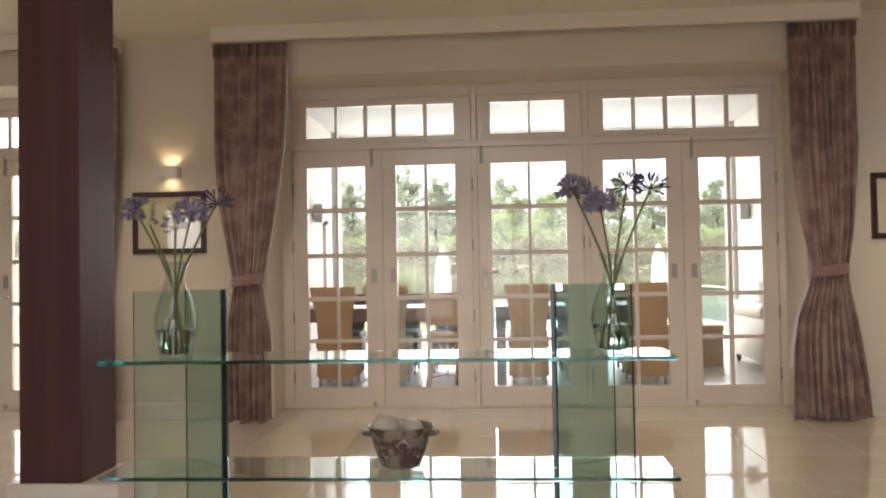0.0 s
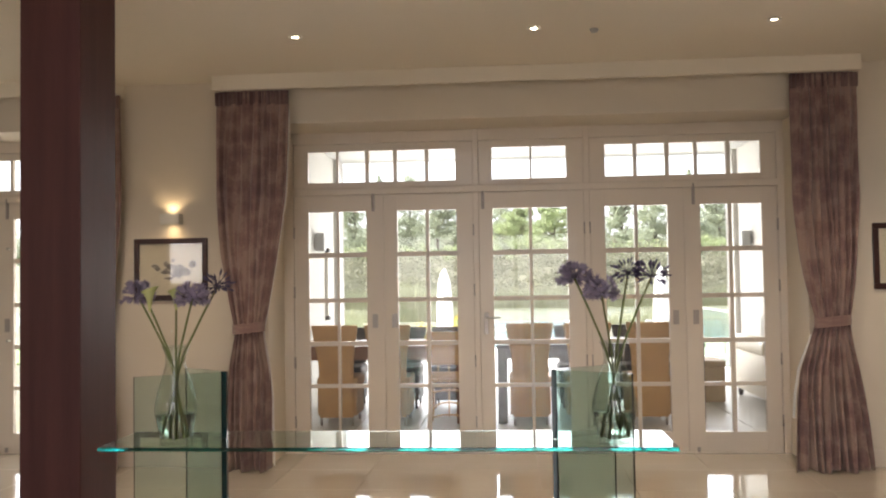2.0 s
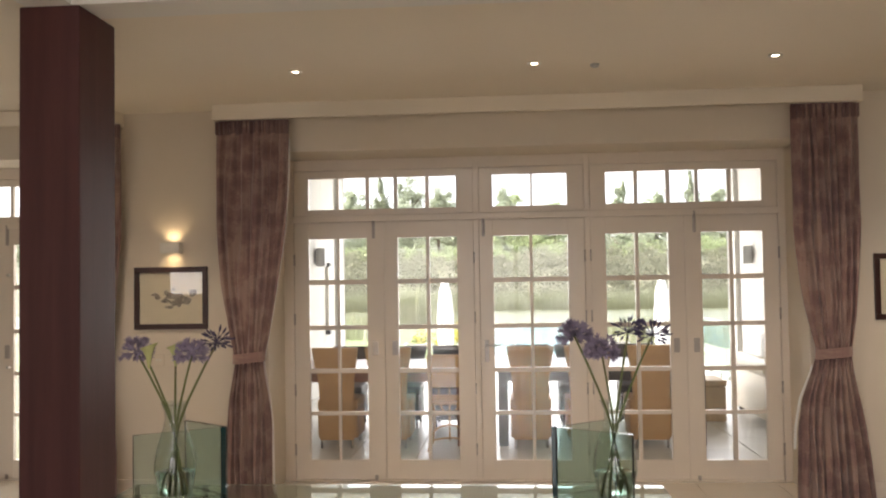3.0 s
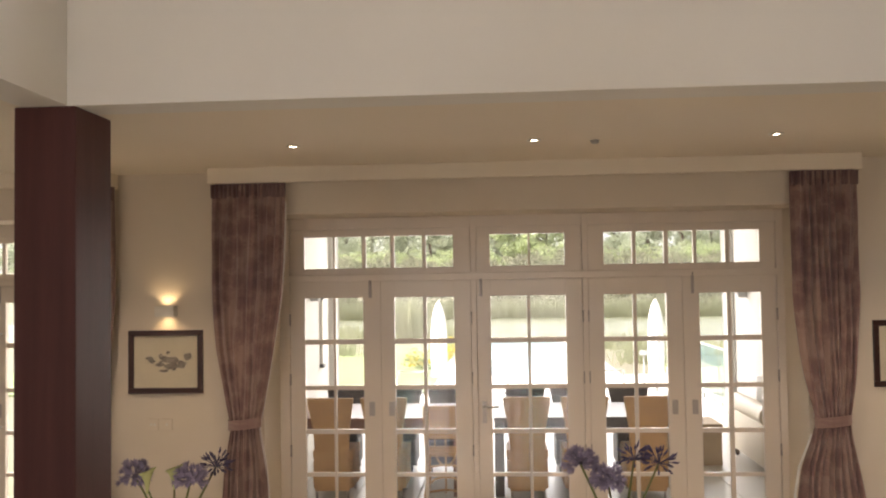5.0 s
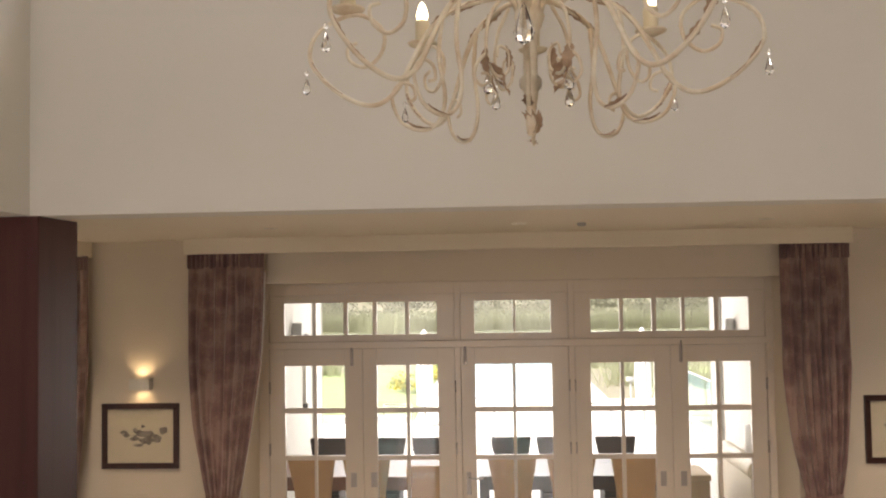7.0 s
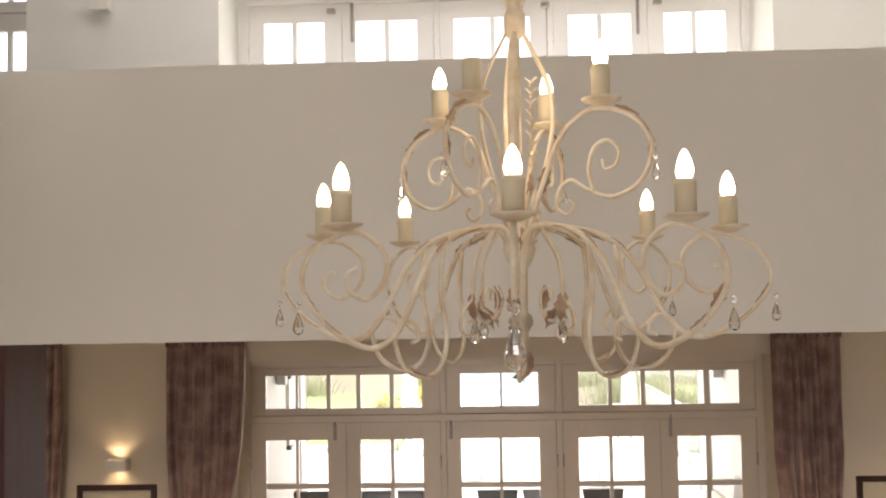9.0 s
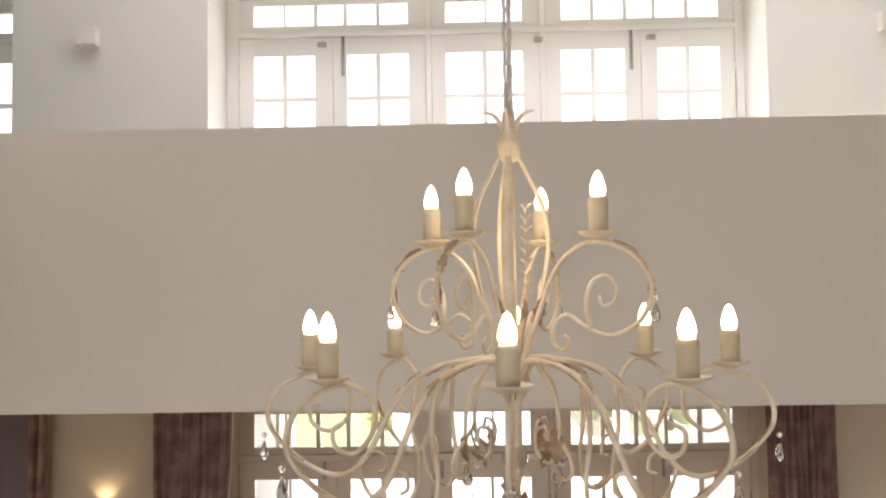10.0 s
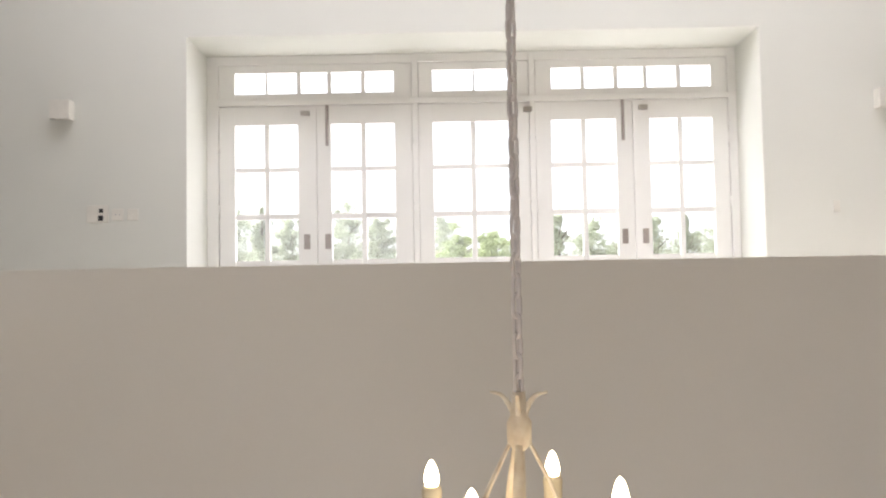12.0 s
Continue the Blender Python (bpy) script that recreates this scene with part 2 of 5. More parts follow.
WATER_GLASS = glass_mat("vase_water", (0.95, 0.98, 0.95), 0.0, 1.33)
PAPER = mat("ivory_paper", (0.74, 0.67, 0.52), 0.9, scale=3)
INK = mat("grey_ink_wash", (0.16, 0.14, 0.13), 0.9, second=(0.38, 0.34, 0.29), scale=30, spread=0.4)
CURTAIN = fabric_mat("mauve_damask", (0.20, 0.115, 0.105), (0.25, 0.150, 0.132), (0.33, 0.225, 0.188))
HEADING = fabric_mat("mauve_heading", (0.10, 0.055, 0.056), (0.14, 0.08, 0.078), (0.20, 0.125, 0.115))
RATTAN = weave_mat("honey_rattan", (0.76, 0.46, 0.21), (0.44, 0.24, 0.10))
DARK_RATTAN = weave_mat("dark_rattan", (0.06, 0.035, 0.028), (0.015, 0.01, 0.008))
BASKET = weave_mat("willow_basket", (0.66, 0.50, 0.32), (0.30, 0.20, 0.11))
CREAM_LEATHER = mat("cream_leather", (0.74, 0.64, 0.47), 0.4, second=(0.66, 0.56, 0.40), scale=5, bump=0.2, bump_scale=90)
STONE_FLOOR = mat("pale_patio_stone", (0.62, 0.59, 0.54), 0.35, second=(0.54, 0.51, 0.46), scale=2.5, bump=0.1, bump_scale=60, random_tint=0.06)
PAVING = mat("pale_paving", (0.72, 0.69, 0.64), 0.7, second=(0.62, 0.59, 0.54), scale=2.0, bump=0.1)
WATER = mat("pool_water", (0.44, 0.62, 0.72), 0.06, second=(0.38, 0.57, 0.69), scale=0.8, bump=0.3, bump_scale=5)
POND = mat("pond_water", (0.20, 0.21, 0.135), 0.22, second=(0.17, 0.18, 0.11), scale=0.3, bump=0.2, bump_scale=3)
GRASS = mat("lawn", (0.25, 0.31, 0.135), 0.9, second=(0.20, 0.255, 0.105), scale=1.5, bump=0.6, bump_scale=30)
FIELD = mat("dry_meadow", (0.20, 0.20, 0.12), 0.95, second=(0.18, 0.16, 0.115), scale=0.18, bump=0.6, bump_scale=4, detail=8, spread=0.4)
REED = mat("reed_leaf", (0.29, 0.31, 0.19), 0.8, second=(0.37, 0.35, 0.24), scale=1.2, random_tint=0.2)
# distance haze put into both tree leaf colours: far paler than real leaves
LEAF_A = mat("tree_leaf_hazed", (0.34, 0.37, 0.27), 0.8, second=(0.30, 0.33, 0.23), scale=0.6, random_tint=0.25)
LEAF_B = mat("tree_leaf_bright_hazed", (0.31, 0.36, 0.20), 0.8, second=(0.26, 0.31, 0.165), scale=0.6, random_tint=0.2)
LEAF_C = mat("shrub_leaf_grey", (0.21, 0.22, 0.15), 0.8, second=(0.20, 0.185, 0.14), scale=0.7, random_tint=0.2)
BARK = mat("bark", (0.10, 0.07, 0.05), 0.9, scale=8, bump=0.5)
YELLOW = mat("yellow_blossom", (0.75, 0.55, 0.02), 0.7, scale=4)
CANVAS = mat("white_canvas", (0.80, 0.79, 0.77), 0.85, second=(0.74, 0.73, 0.71), scale=3, bump=0.15)
STEM = mat("green_stem", (0.12, 0.20, 0.04), 0.5, second=(0.18, 0.14, 0.06), scale=9, stretch=(1, 1, 0.3))
PETAL = mat("lilac_petal", (0.38, 0.32, 0.43), 0.6, second=(0.28, 0.23, 0.33), scale=30, random_tint=0.15)
PETAL_DARK = mat("violet_bud", (0.10, 0.08, 0.15), 0.6, second=(0.05, 0.035, 0.09), scale=30)
LILY = mat("pale_lily", (0.62, 0.62, 0.30), 0.5, second=(0.50, 0.55, 0.20), scale=12)
CERAMIC = mat("glazed_brown_ceramic", (0.13, 0.075, 0.065), 0.25, second=(0.30, 0.24, 0.20), scale=16, spread=0.12, bump=0.1, coat=0.4)
CERAMIC_PALE = mat("pale_glaze", (0.55, 0.48, 0.44), 0.25, second=(0.45, 0.36, 0.34), scale=20)
EGG = mat("ivory_ball", (0.70, 0.66, 0.52), 0.35, second=(0.62, 0.58, 0.42), scale=12)
DARK_FRAME = mat("dark_frame_wood", (0.05, 0.016, 0.012), 0.35, second=(0.03, 0.01, 0.008), scale=9, bump=0.1)


def let_light_through(m, share, color):
    """Leaves pass on part of the light that falls on their far side."""
    n, l = m.node_tree.nodes, m.node_tree.links
    tr, mx = n.new("ShaderNodeBsdfTranslucent"), n.new("ShaderNodeMixShader")
    tr.inputs["Color"].default_value = (*color, 1)
    mx.inputs[0].default_value = share
    l.new(n["Principled BSDF"].outputs[0], mx.inputs[1]), l.new(tr.outputs[0], mx.inputs[2])
    l.new(mx.outputs[0], n["Material Output"].inputs["Surface"])


# the LEAF_A and LEAF_B tones are lifted too, as part of that haze
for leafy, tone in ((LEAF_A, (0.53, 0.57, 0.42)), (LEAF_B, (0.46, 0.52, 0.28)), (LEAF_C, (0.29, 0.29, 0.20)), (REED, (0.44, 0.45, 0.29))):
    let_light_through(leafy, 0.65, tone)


# ---- building helpers ----
def box(bm, x0, x1, y0, y1, z0, z1, bevel=0.0):
    vs = [bm.verts.new(p) for p in ((x0, y0, z0), (x1, y0, z0), (x1, y1, z0), (x0, y1, z0), (x0, y0, z1), (x1, y0, z1), (x1, y1, z1), (x0, y1, z1))]
    fs = [bm.faces.new([vs[i] for i in f]) for f in ((3, 2, 1, 0), (4, 5, 6, 7), (0, 1, 5, 4), (1, 2, 6, 5), (2, 3, 7, 6), (3, 0, 4, 7))]
    if bevel:
        es = list({e for f in fs for e in f.edges})
        bmesh.ops.bevel(bm, geom=es, offset=bevel, segments=2, affect="EDGES", profile=0.5)
    return bm


def boxes(*rows, bevel=0.0):
    bm = bmesh.new()
    for r in rows:
        box(bm, *r, bevel=bevel)
    return bm


def lathe(profile, segs=28, bm=None, centre=(0, 0, 0)):
    bm = bm or bmesh.new()
    rings = []
    for r, z in profile:
        rings.append([bm.verts.new((centre[0] + r * math.cos(2 * math.pi * i / segs), centre[1] + r * math.sin(2 * math.pi * i / segs), centre[2] + z)) for i in range(segs)] if r > 1e-5 else [bm.verts.new((centre[0], centre[1], centre[2] + z))])
    for a, b in zip(rings, rings[1:]):
        for i in range(segs):
            j = (i + 1) % segs
            if len(a) == 1 and len(b) > 1:
                bm.faces.new((a[0], b[j], b[i]))
            elif len(b) == 1 and len(a) > 1:
                bm.faces.new((a[i], a[j], b[0]))
            elif len(a) > 1:
                bm.faces.new((a[i], a[j], b[j], b[i]))
    for f in bm.faces:
        f.smooth = True
    return bm


def smooth_path(points, steps=6):
    """A rounded line through the points (Catmull-Rom)."""
    p = [Vector(q) for q in points]
    p = [p[0] * 2 - p[1]] + p + [p[-1] * 2 - p[-2]]
    out = []
    for i in range(1, len(p) - 2):
        for s in range(steps):
            t = s / steps
            out.append(0.5 * ((2 * p[i]) + (p[i + 1] - p[i - 1]) * t + (2 * p[i - 1] - 5 * p[i] + 4 * p[i + 1] - p[i + 2]) * t * t + (3 * p[i] - p[i - 1] - 3 * p[i + 1] + p[i + 2]) * t ** 3))
    return out + [p[-2]]


def sweep(points, radius, segs=8, bm=None, closed=False):
    """A round bar along the points; radius is a number or a function of 0..1."""
    bm = bm or bmesh.new()
    pts = [Vector(q) for q in points]
    n = len(pts)
    rings = []
    up = Vector((0.13, 0.31, 0.94))
    for i, q in enumerate(pts):
        a, b = (pts[(i - 1) % n], pts[(i + 1) % n]) if closed else (pts[max(i - 1, 0)], pts[min(i + 1, n - 1)])
        d = (b - a).normalized()
        side = d.cross(up)
        side = side.normalized() if side.length > 1e-4 else Vector((1, 0, 0))
        nrm = side.cross(d)
        up = nrm
        r = radius(i / max(n - 1, 1)) if callable(radius) else radius
        rings.append([bm.verts.new(q + (side * math.cos(2 * math.pi * k / segs) + nrm * math.sin(2 * math.pi * k / segs)) * r) for k in range(segs)])
    pairs = list(zip(rings, rings[1:])) + ([(rings[-1], rings[0])] if closed else [])
    for a, b in pairs:
        for k in range(segs):
            f = bm.faces.new((a[k], a[(k + 1) % segs], b[(k + 1) % segs], b[k]))
            f.smooth = True
    if not closed:
        bm.faces.new(rings[0][::-1]), bm.faces.new(rings[-1])
    return bm


def mesh_of(name, bm, material):
    bmesh.ops.recalc_face_normals(bm, faces=bm.faces)
    me = bpy.data.meshes.new(name)
    bm.to_mesh(me)
    bm.free()
    me.materials.append(material)
    return me


def part(name, bm, material, parent=None, label="", at=None):
    ob = new(name, mesh_of(name, bm, material))
    if parent:
        ob.parent = parent
    if at is not None:
        ob.matrix_basis = at
    if label:
        tagged(ob, label)
    return ob


def piece(name, me, parent, x=0, y=0, z=0):
    ob = new(name, me)
    ob.parent = parent
    ob.location = (x, y, z)
    return ob


def thing(name, x, y, z, label, category, group="", kind="", rz=0):
    ob = new(name)
    ob.empty_display_size = 0.1
    ob.matrix_basis = pose(x, y, z, 0, 0, rz)
    return tagged(ob, label, category, group, kind)


def structure(name, bm, material, label, category):
    return tagged(part(name, bm, material), label, category, kind="structure")


# ---- the shell of the house ----
X0, X1, YB = -8.5, 7.4, -11.5
WALL, OUT = -0.468, 0.22
OPEN_X, OPEN_L = (-1.68, 2.235), (-7.217, -3.302)
HEAD, HEAD_UP, CEIL, FLOOR_UP = 2.55, 5.635, 2.875, 3.20


def wall_with_holes(x0, x1, y0, y1, z0, z1, holes):
    """holes: (x0, x1, z0, z1) in order of x."""
    rows, x = [], x0
    for a, b, c, d in holes:
        rows.append((x, a, y0, y1, z0, z1))
        if c > z0:
            rows.append((a, b, y0, y1, z0, c))
        if d < z1:
            rows.append((a, b, y0, y1, d, z1))
        x = b
    rows.append((x, x1, y0, y1, z0, z1))
    return boxes(*rows)


structure("wall_north", wall_with_holes(X0, X1, WALL, OUT, -0.6, 3.0, [(*OPEN_L, -0.4, HEAD), (*OPEN_X, -0.4, HEAD)]), PLASTER, "cream plastered wall with deep door openings", "wall")
structure("wall_north_upper", wall_with_holes(X0, X1, WALL, OUT + 0.1, 3.0, TOP, [(-7.0, -3.09, 3.2, HEAD_UP), (-1.685, 2.24, 3.2, HEAD_UP)]), UPPER_WALL, "white upper gallery wall with window openings", "wall")
structure("wall_east", boxes((X1, X1 + 0.3, YB, OUT, -0.6, TOP)), PLASTER, "cream plastered side wall", "wall")
structure("wall_west", boxes((X0 - 0.3, X0, YB, OUT, -0.6, TOP)), PLASTER, "cream plastered side wall", "wall")
structure("wall_south", wall_with_holes(X0 - 0.3, X1 + 0.3, YB - 0.3, YB, -0.6, 3.0, [(-6.9, -4.9, 1.35, 2.5), (-2.4, 1.6, 0.0, 2.35)]), PLASTER, "cream plastered rear wall with a window and an added door opening", "wall")
structure("wall_south_upper", wall_with_holes(X0 - 0.3, X1 + 0.3, YB - 0.3, YB, 3.0, TOP, [(-4.8, 0.4, 3.4, 5.6)]), PLASTER, "cream plastered upper wall with a large window opening", "wall")
# unseen ceiling; its hole is made up to hold the fill lamp
structure("ceiling", boxes((X0, X1, YB, -2.25, TOP, TOP + 0.2), (X0, X1, -1.25, WALL, TOP, TOP + 0.2), (X0, -2.8, -2.25, -1.25, TOP, TOP + 0.2), (3.4, X1, -2.25, -1.25, TOP, TOP + 0.2)), WHITE_WALL, "plain white high ceiling with an added rooflight opening", "ceiling")
# the gallery: slab over the doors and along the side, soffit, parapet with its corner over the post
PX, PY, PT = -1.82, -3.13, 3.954
structure("gallery_floor", boxes((X0, X1, PY + 0.22, WALL, CEIL + 0.02, FLOOR_UP), (X0, PX - 0.22, YB, PY + 0.22, CEIL + 0.02, FLOOR_UP)), WHITE_WALL, "gallery floor slab above the doors", "floor")
structure("ceiling_gallery", boxes((X0, X1, PY + 0.222, WALL, CEIL, CEIL + 0.02), (X0, PX - 0.222, YB, PY + 0.222, CEIL, CEIL + 0.02)), CEILING, "smooth cream ceiling under the gallery", "ceiling")
parapet = structure("parapet", boxes((PX - 0.22, X1, PY, PY + 0.22, 2.838, PT), (PX - 0.22, PX, YB, PY, 2.84, PT - 0.002)), WHITE_WALL, "plain cream plastered gallery parapet", "parapet")
bm = boxes((OPEN_L[0] - 0.4, -2.785, WALL - 0.24, WALL - 0.215, 2.765, CEIL), (-2.81, -2.785, WALL - 0.214, WALL, 2.765, CEIL), bevel=0.003)
structure("pelmet_left", bm, CEILING, "cream boxed pelmet above a curtain", "pelmet")
bm = boxes((-2.02, 2.56, WALL - 0.24, WALL - 0.215, 2.765, CEIL), (-2.02, -1.995, WALL - 0.214, WALL, 2.765, CEIL), (2.535, 2.56, WALL - 0.214, WALL, 2.765, CEIL), bevel=0.003)
structure("pelmet_main", bm, CEILING, "cream boxed pelmet above the curtains", "pelmet")
rear = thing("window_rear", -5.9, YB - 0.16, 1.35, "white painted small-paned window in the rear wall", "window", kind="structure")
for r in ((-1.0, -0.95, -0.03, 0.03, 0, 1.15), (0.95, 1.0, -0.03, 0.03, 0, 1.15), (-0.95, 0.95, -0.028, 0.028, 0, 0.05), (-0.95, 0.95, -0.028, 0.028, 1.10, 1.15)):
    part("frame_member", boxes(r, bevel=0.004), JOINERY, rear)
# unseen door frame, made up round the fill lamp's opening
doors = thing("door_rear", -0.4, YB - 0.16, 0.0, "white painted frame of added rear glazed doors", "door", kind="structure")
for r in ((-2.0, -1.94, -0.03, 0.03, 0, 2.35), (1.94, 2.0, -0.03, 0.03, 0, 2.35), (-1.94, 1.94, -0.028, 0.028, 2.29, 2.35), (-0.68, -0.60, -0.026, 0.026, 0, 2.29), (0.60, 0.68, -0.026, 0.026, 0, 2.29)):
    part("frame_member", boxes(r, bevel=0.004), JOINERY, doors)
for x in (-0.63, -0.31, 0.0, 0.31, 0.63):
    part("muntin", boxes((x - 0.014, x + 0.014, -0.02, 0.02, 0.05, 1.10), bevel=0.003), JOINERY, rear)
for z in (0.40, 0.75):
    part("muntin", boxes((-0.95, 0.95, -0.017, 0.017, z - 0.014, z + 0.014), bevel=0.003), JOINERY, rear)
# skirting boards on the pieces of wall between the doors
for a, b in ((X0, OPEN_L[0]), (OPEN_L[1], OPEN_X[0]), (OPEN_X[1], X1)):
    structure("baseboard", boxes((a, b, WALL - 0.018, WALL, 0.0, 0.12), bevel=0.004), JOINERY, "cream painted skirting board", "baseboard")


# ---- glazed door sets ----
PANES = ((-1.479, -1.254, -1.233, -1.013), (-0.764, -0.54, -0.512, -0.294), (-0.008, 0.276, 0.300, 0.575), (0.868, 1.092, 1.120, 1.346), (1.597, 1.806, 1.838, 2.060))
LEAVES = ((-1.593, -0.874), (-0.870, -0.162), (-0.114, 0.704), (0.752, 1.468), (1.472, 2.174))
ROWS_LOW = ((1.590, 1.917), (1.227, 1.551), (0.883, 1.192), (0.545, 0.848), (0.165, 0.515))
ROWS_UP = ((4.801, 5.117), (4.454, 4.764), (4.110, 4.413), (3.765, 4.072), (3.37, 3.727))
TRANSOM = (((-1.481, -1.254), (-1.236, -1.021), (-0.989, -0.794), (-0.762, -0.541), (-0.510, -0.297)), ((-0.008, 0.290), (0.306, 0.574)), ((0.876, 1.094), (1.124, 1.338), (1.372, 1.560), (1.588, 1.804), (1.838, 2.060)))
SASH = ((-1.60, -0.162), (-0.114, 0.704), (0.752, 2.18))


def pane_bars(parent, xs, zs, y, material):
    """xs, zs: pane edges. The bars between panes, chamfered towards the room."""
    for (a, b), (c, d) in zip(xs, xs[1:]):
        part("muntin", boxes((b, c, y - 0.006, y + 0.03, zs[-1][0], zs[0][1]), bevel=0.003), material, parent)
    for lo, hi in zip(zs[1:], zs):
        for a, b in xs:
            part("muntin", boxes((a, b, y - 0.004, y + 0.028, lo[1], hi[0]), bevel=0.003), material, parent)


def glazed_leaf(name, x0, x1, z0, z1, xs, zs, y, dx, material, label, category):
    """One glazed leaf: stiles, rails, bars and panes."""
    leaf = thing(name, dx, y, 0, label, category, kind="structure")
    a, b, lo, hi = xs[0][0], xs[-1][1], zs[-1][0], zs[0][1]
    part("stile", boxes((x0, a, 0, 0.045, z0, z1), bevel=0.0025), material, leaf)
    part("stile", boxes((b, x1, 0, 0.045, z0, z1), bevel=0.0025), material, leaf)
    part("rail", boxes((a, b, 0.0006, 0.043, hi, z1), bevel=0.001), material, leaf)
    part("rail", boxes((a, b, 0.0006, 0.043, z0, lo), bevel=0.001), material, leaf)
    pane_bars(leaf, xs, zs, 0.012, material)
    for c, d in xs:
        for e, f in zs:
            p = part("pane", boxes((c, d, 0.024, 0.030, e, f)), PANE, leaf)
            p.visible_shadow = False
    return leaf


def hinge(parent, x, z, metal=None):
    part("hinge", sweep([(x, -0.008, z - 0.045), (x, -0.008, z + 0.045)], 0.0075, 8), metal or NICKEL_DARK, parent)


def flush_bolt(parent, x, z0, z1):
    b = part("bolt", boxes((x - 0.012, x + 0.012, -0.012, 0.0, z0, z1), bevel=0.003), NICKEL_DARK, parent)
    sweep_bm = sweep([(x, -0.018, z0 + 0.02), (x, -0.018, z1 - 0.01)], 0.006, 8)
    part("bolt_rod", sweep_bm, NICKEL_DARK, b)


def flush_pull(parent, x, z):
    p = part("flush_pull", boxes((x - 0.022, x + 0.022, -0.006, 0.001, z - 0.055, z + 0.055), bevel=0.002), NICKEL_DARK, parent)
    part("recess", boxes((x - 0.013, x + 0.013, -0.0085, -0.0065, z - 0.04, z + 0.04), bevel=0.001), NICKEL_DARK, p)


def door_set(dx, y, z, rows, sash_z, door_top, head, material, upper):
    frame_rows = [(-1.70, -1.6, 0, 0.07, z, head), (2.18, 2.26, 0, 0.07, z, head), (-0.16, -0.116, -0.006, 0.07, z, head), (0.706, 0.75, -0.006, 0.07, z, head),
                  (-1.6, 2.18, 0.001, 0.068, sash_z[1] + 0.06, head), (-1.6, 2.18, -0.012, 0.071, door_top + 0.004, sash_z[0] - 0.05)]
    fr = thing("window_frame", dx, y, 0, "painted timber frame of the glazed door wall", "frame", kind="structure")
    for r in frame_rows:
        part("frame_member", boxes(r, bevel=0.004), material, fr)
    for r in [(x - 0.032, x + 0.032, 0.022, 0.078, z, head) for x in (-1.597, -0.138, 0.728, 2.177)] + [(x - 0.022, x + 0.022, 0.022, 0.078, z, door_top) for x in (-0.872, 1.47)] + [(-1.6, 2.18, 0.0225, 0.0775, q - 0.02, q + 0.02) for q in (door_top + 0.002, sash_z[0] - 0.048, sash_z[1] + 0.058)]:
        part("rebate", boxes(r), material, fr)
    part("threshold", boxes((-1.6, 2.18, -0.01, 0.07, z, z + 0.012), bevel=0.003), material, fr)
    for i, xs in enumerate(TRANSOM):
        glazed_leaf("window_%d" % (i + 1), SASH[i][0] + 0.002, SASH[i][1] - 0.002, sash_z[0] - 0.046, sash_z[1] + 0.056, xs, (sash_z,), y + 0.012, dx, material, "painted transom window with small square panes", "window")
    for i, (a, b) in enumerate(LEAVES):
        p = PANES[i]
        if upper:
            m = (p[1] + p[2]) / 2
            p = (p[0], m - 0.019, m + 0.019, p[3])
        leaf = glazed_leaf("door_%d" % (i + 1), a, b, z + 0.014, door_top, ((p[0], p[1]), (p[2], p[3])), rows, y + 0.008, dx, material, "closed painted french door with ten panes", "door")
        side = {0: a, 1: b, 2: b, 3: a, 4: b}[i]
        hx = side - 0.004 if side == a else side + 0.004
        for hz in (1.75, 1.28, 0.72, 0.25):
            hinge(leaf, hx, z + hz, material if upper else None)
        meet = {0: b - 0.076, 1: a + 0.076, 3: b - 0.074, 4: a + 0.074}
        if i in meet:
            flush_pull(leaf, meet[i], z + 1.045)
        bolts = {0: b - 0.082, 2: a + 0.03, 4: a + 0.073}
        if upper:
            if i in (1, 3):
                flush_bolt(leaf, a + 0.076 if i == 1 else b - 0.07, door_top - 0.30, door_top + 0.005)
        elif i in bolts:
            flush_bolt(leaf, bolts[i], door_top - 0.13, door_top + (0.045 if i == 4 else 0.02))
        if i in (0, 4):
            flush_bolt(leaf, b - 0.08 if i == 0 else a + 0.07, z + 0.012, z + 0.05)
        if i == 2 and not upper:
            plate = part("handle_plate", boxes((a + 0.028, a + 0.062, -0.01, 0.0, 0.93, 1.10), bevel=0.003), NICKEL_DARK, leaf)
            part("lever", sweep(smooth_path([(a + 0.045, -0.008, 1.06), (a + 0.047, -0.05, 1.06), (a + 0.075, -0.056, 1.06), (a + 0.155, -0.054, 1.062)], 5), 0.008, 8), STEEL, plate)
        if upper and i in (0, 2, 4):
            cx = {0: b - 0.08, 2: b - 0.01, 4: a + 0.075}[i]
            part("catch", boxes((cx - 0.032, cx + 0.032, -0.035, 0.0, door_top - 0.075, door_top - 0.04), bevel=0.004), STEEL, leaf)
    return fr


door_set(0, 0.0, 0.0, ROWS_LOW, (2.151, 2.400), 2.045, HEAD, JOINERY, False)
left_set = door_set(-5.537, 0.0, 0.0, ROWS_LOW, (2.151, 2.400), 2.045, HEAD, JOINERY, False)
for kz in (0.92, 1.67):
    part("bolt_knob", lathe([(0, -0.012), (0.011, -0.009), (0.015, 0), (0.011, 0.009), (0, 0.012)], 14, centre=(1.572, -0.03, kz)), STEEL, left_set, "round polished bolt knob")
    part("bolt_stem", sweep([(1.572, -0.02, kz), (1.572, 0.01, kz)], 0.006, 8), STEEL, left_set)
door_set(0, 0.042, 3.2, ROWS_UP, (5.352, 5.510), 5.255, HEAD_UP, JOINERY_UP, True)
door_set(-5.32, 0.042, 3.2, ROWS_UP, (5.352, 5.510), 5.255, HEAD_UP, JOINERY_UP, True)


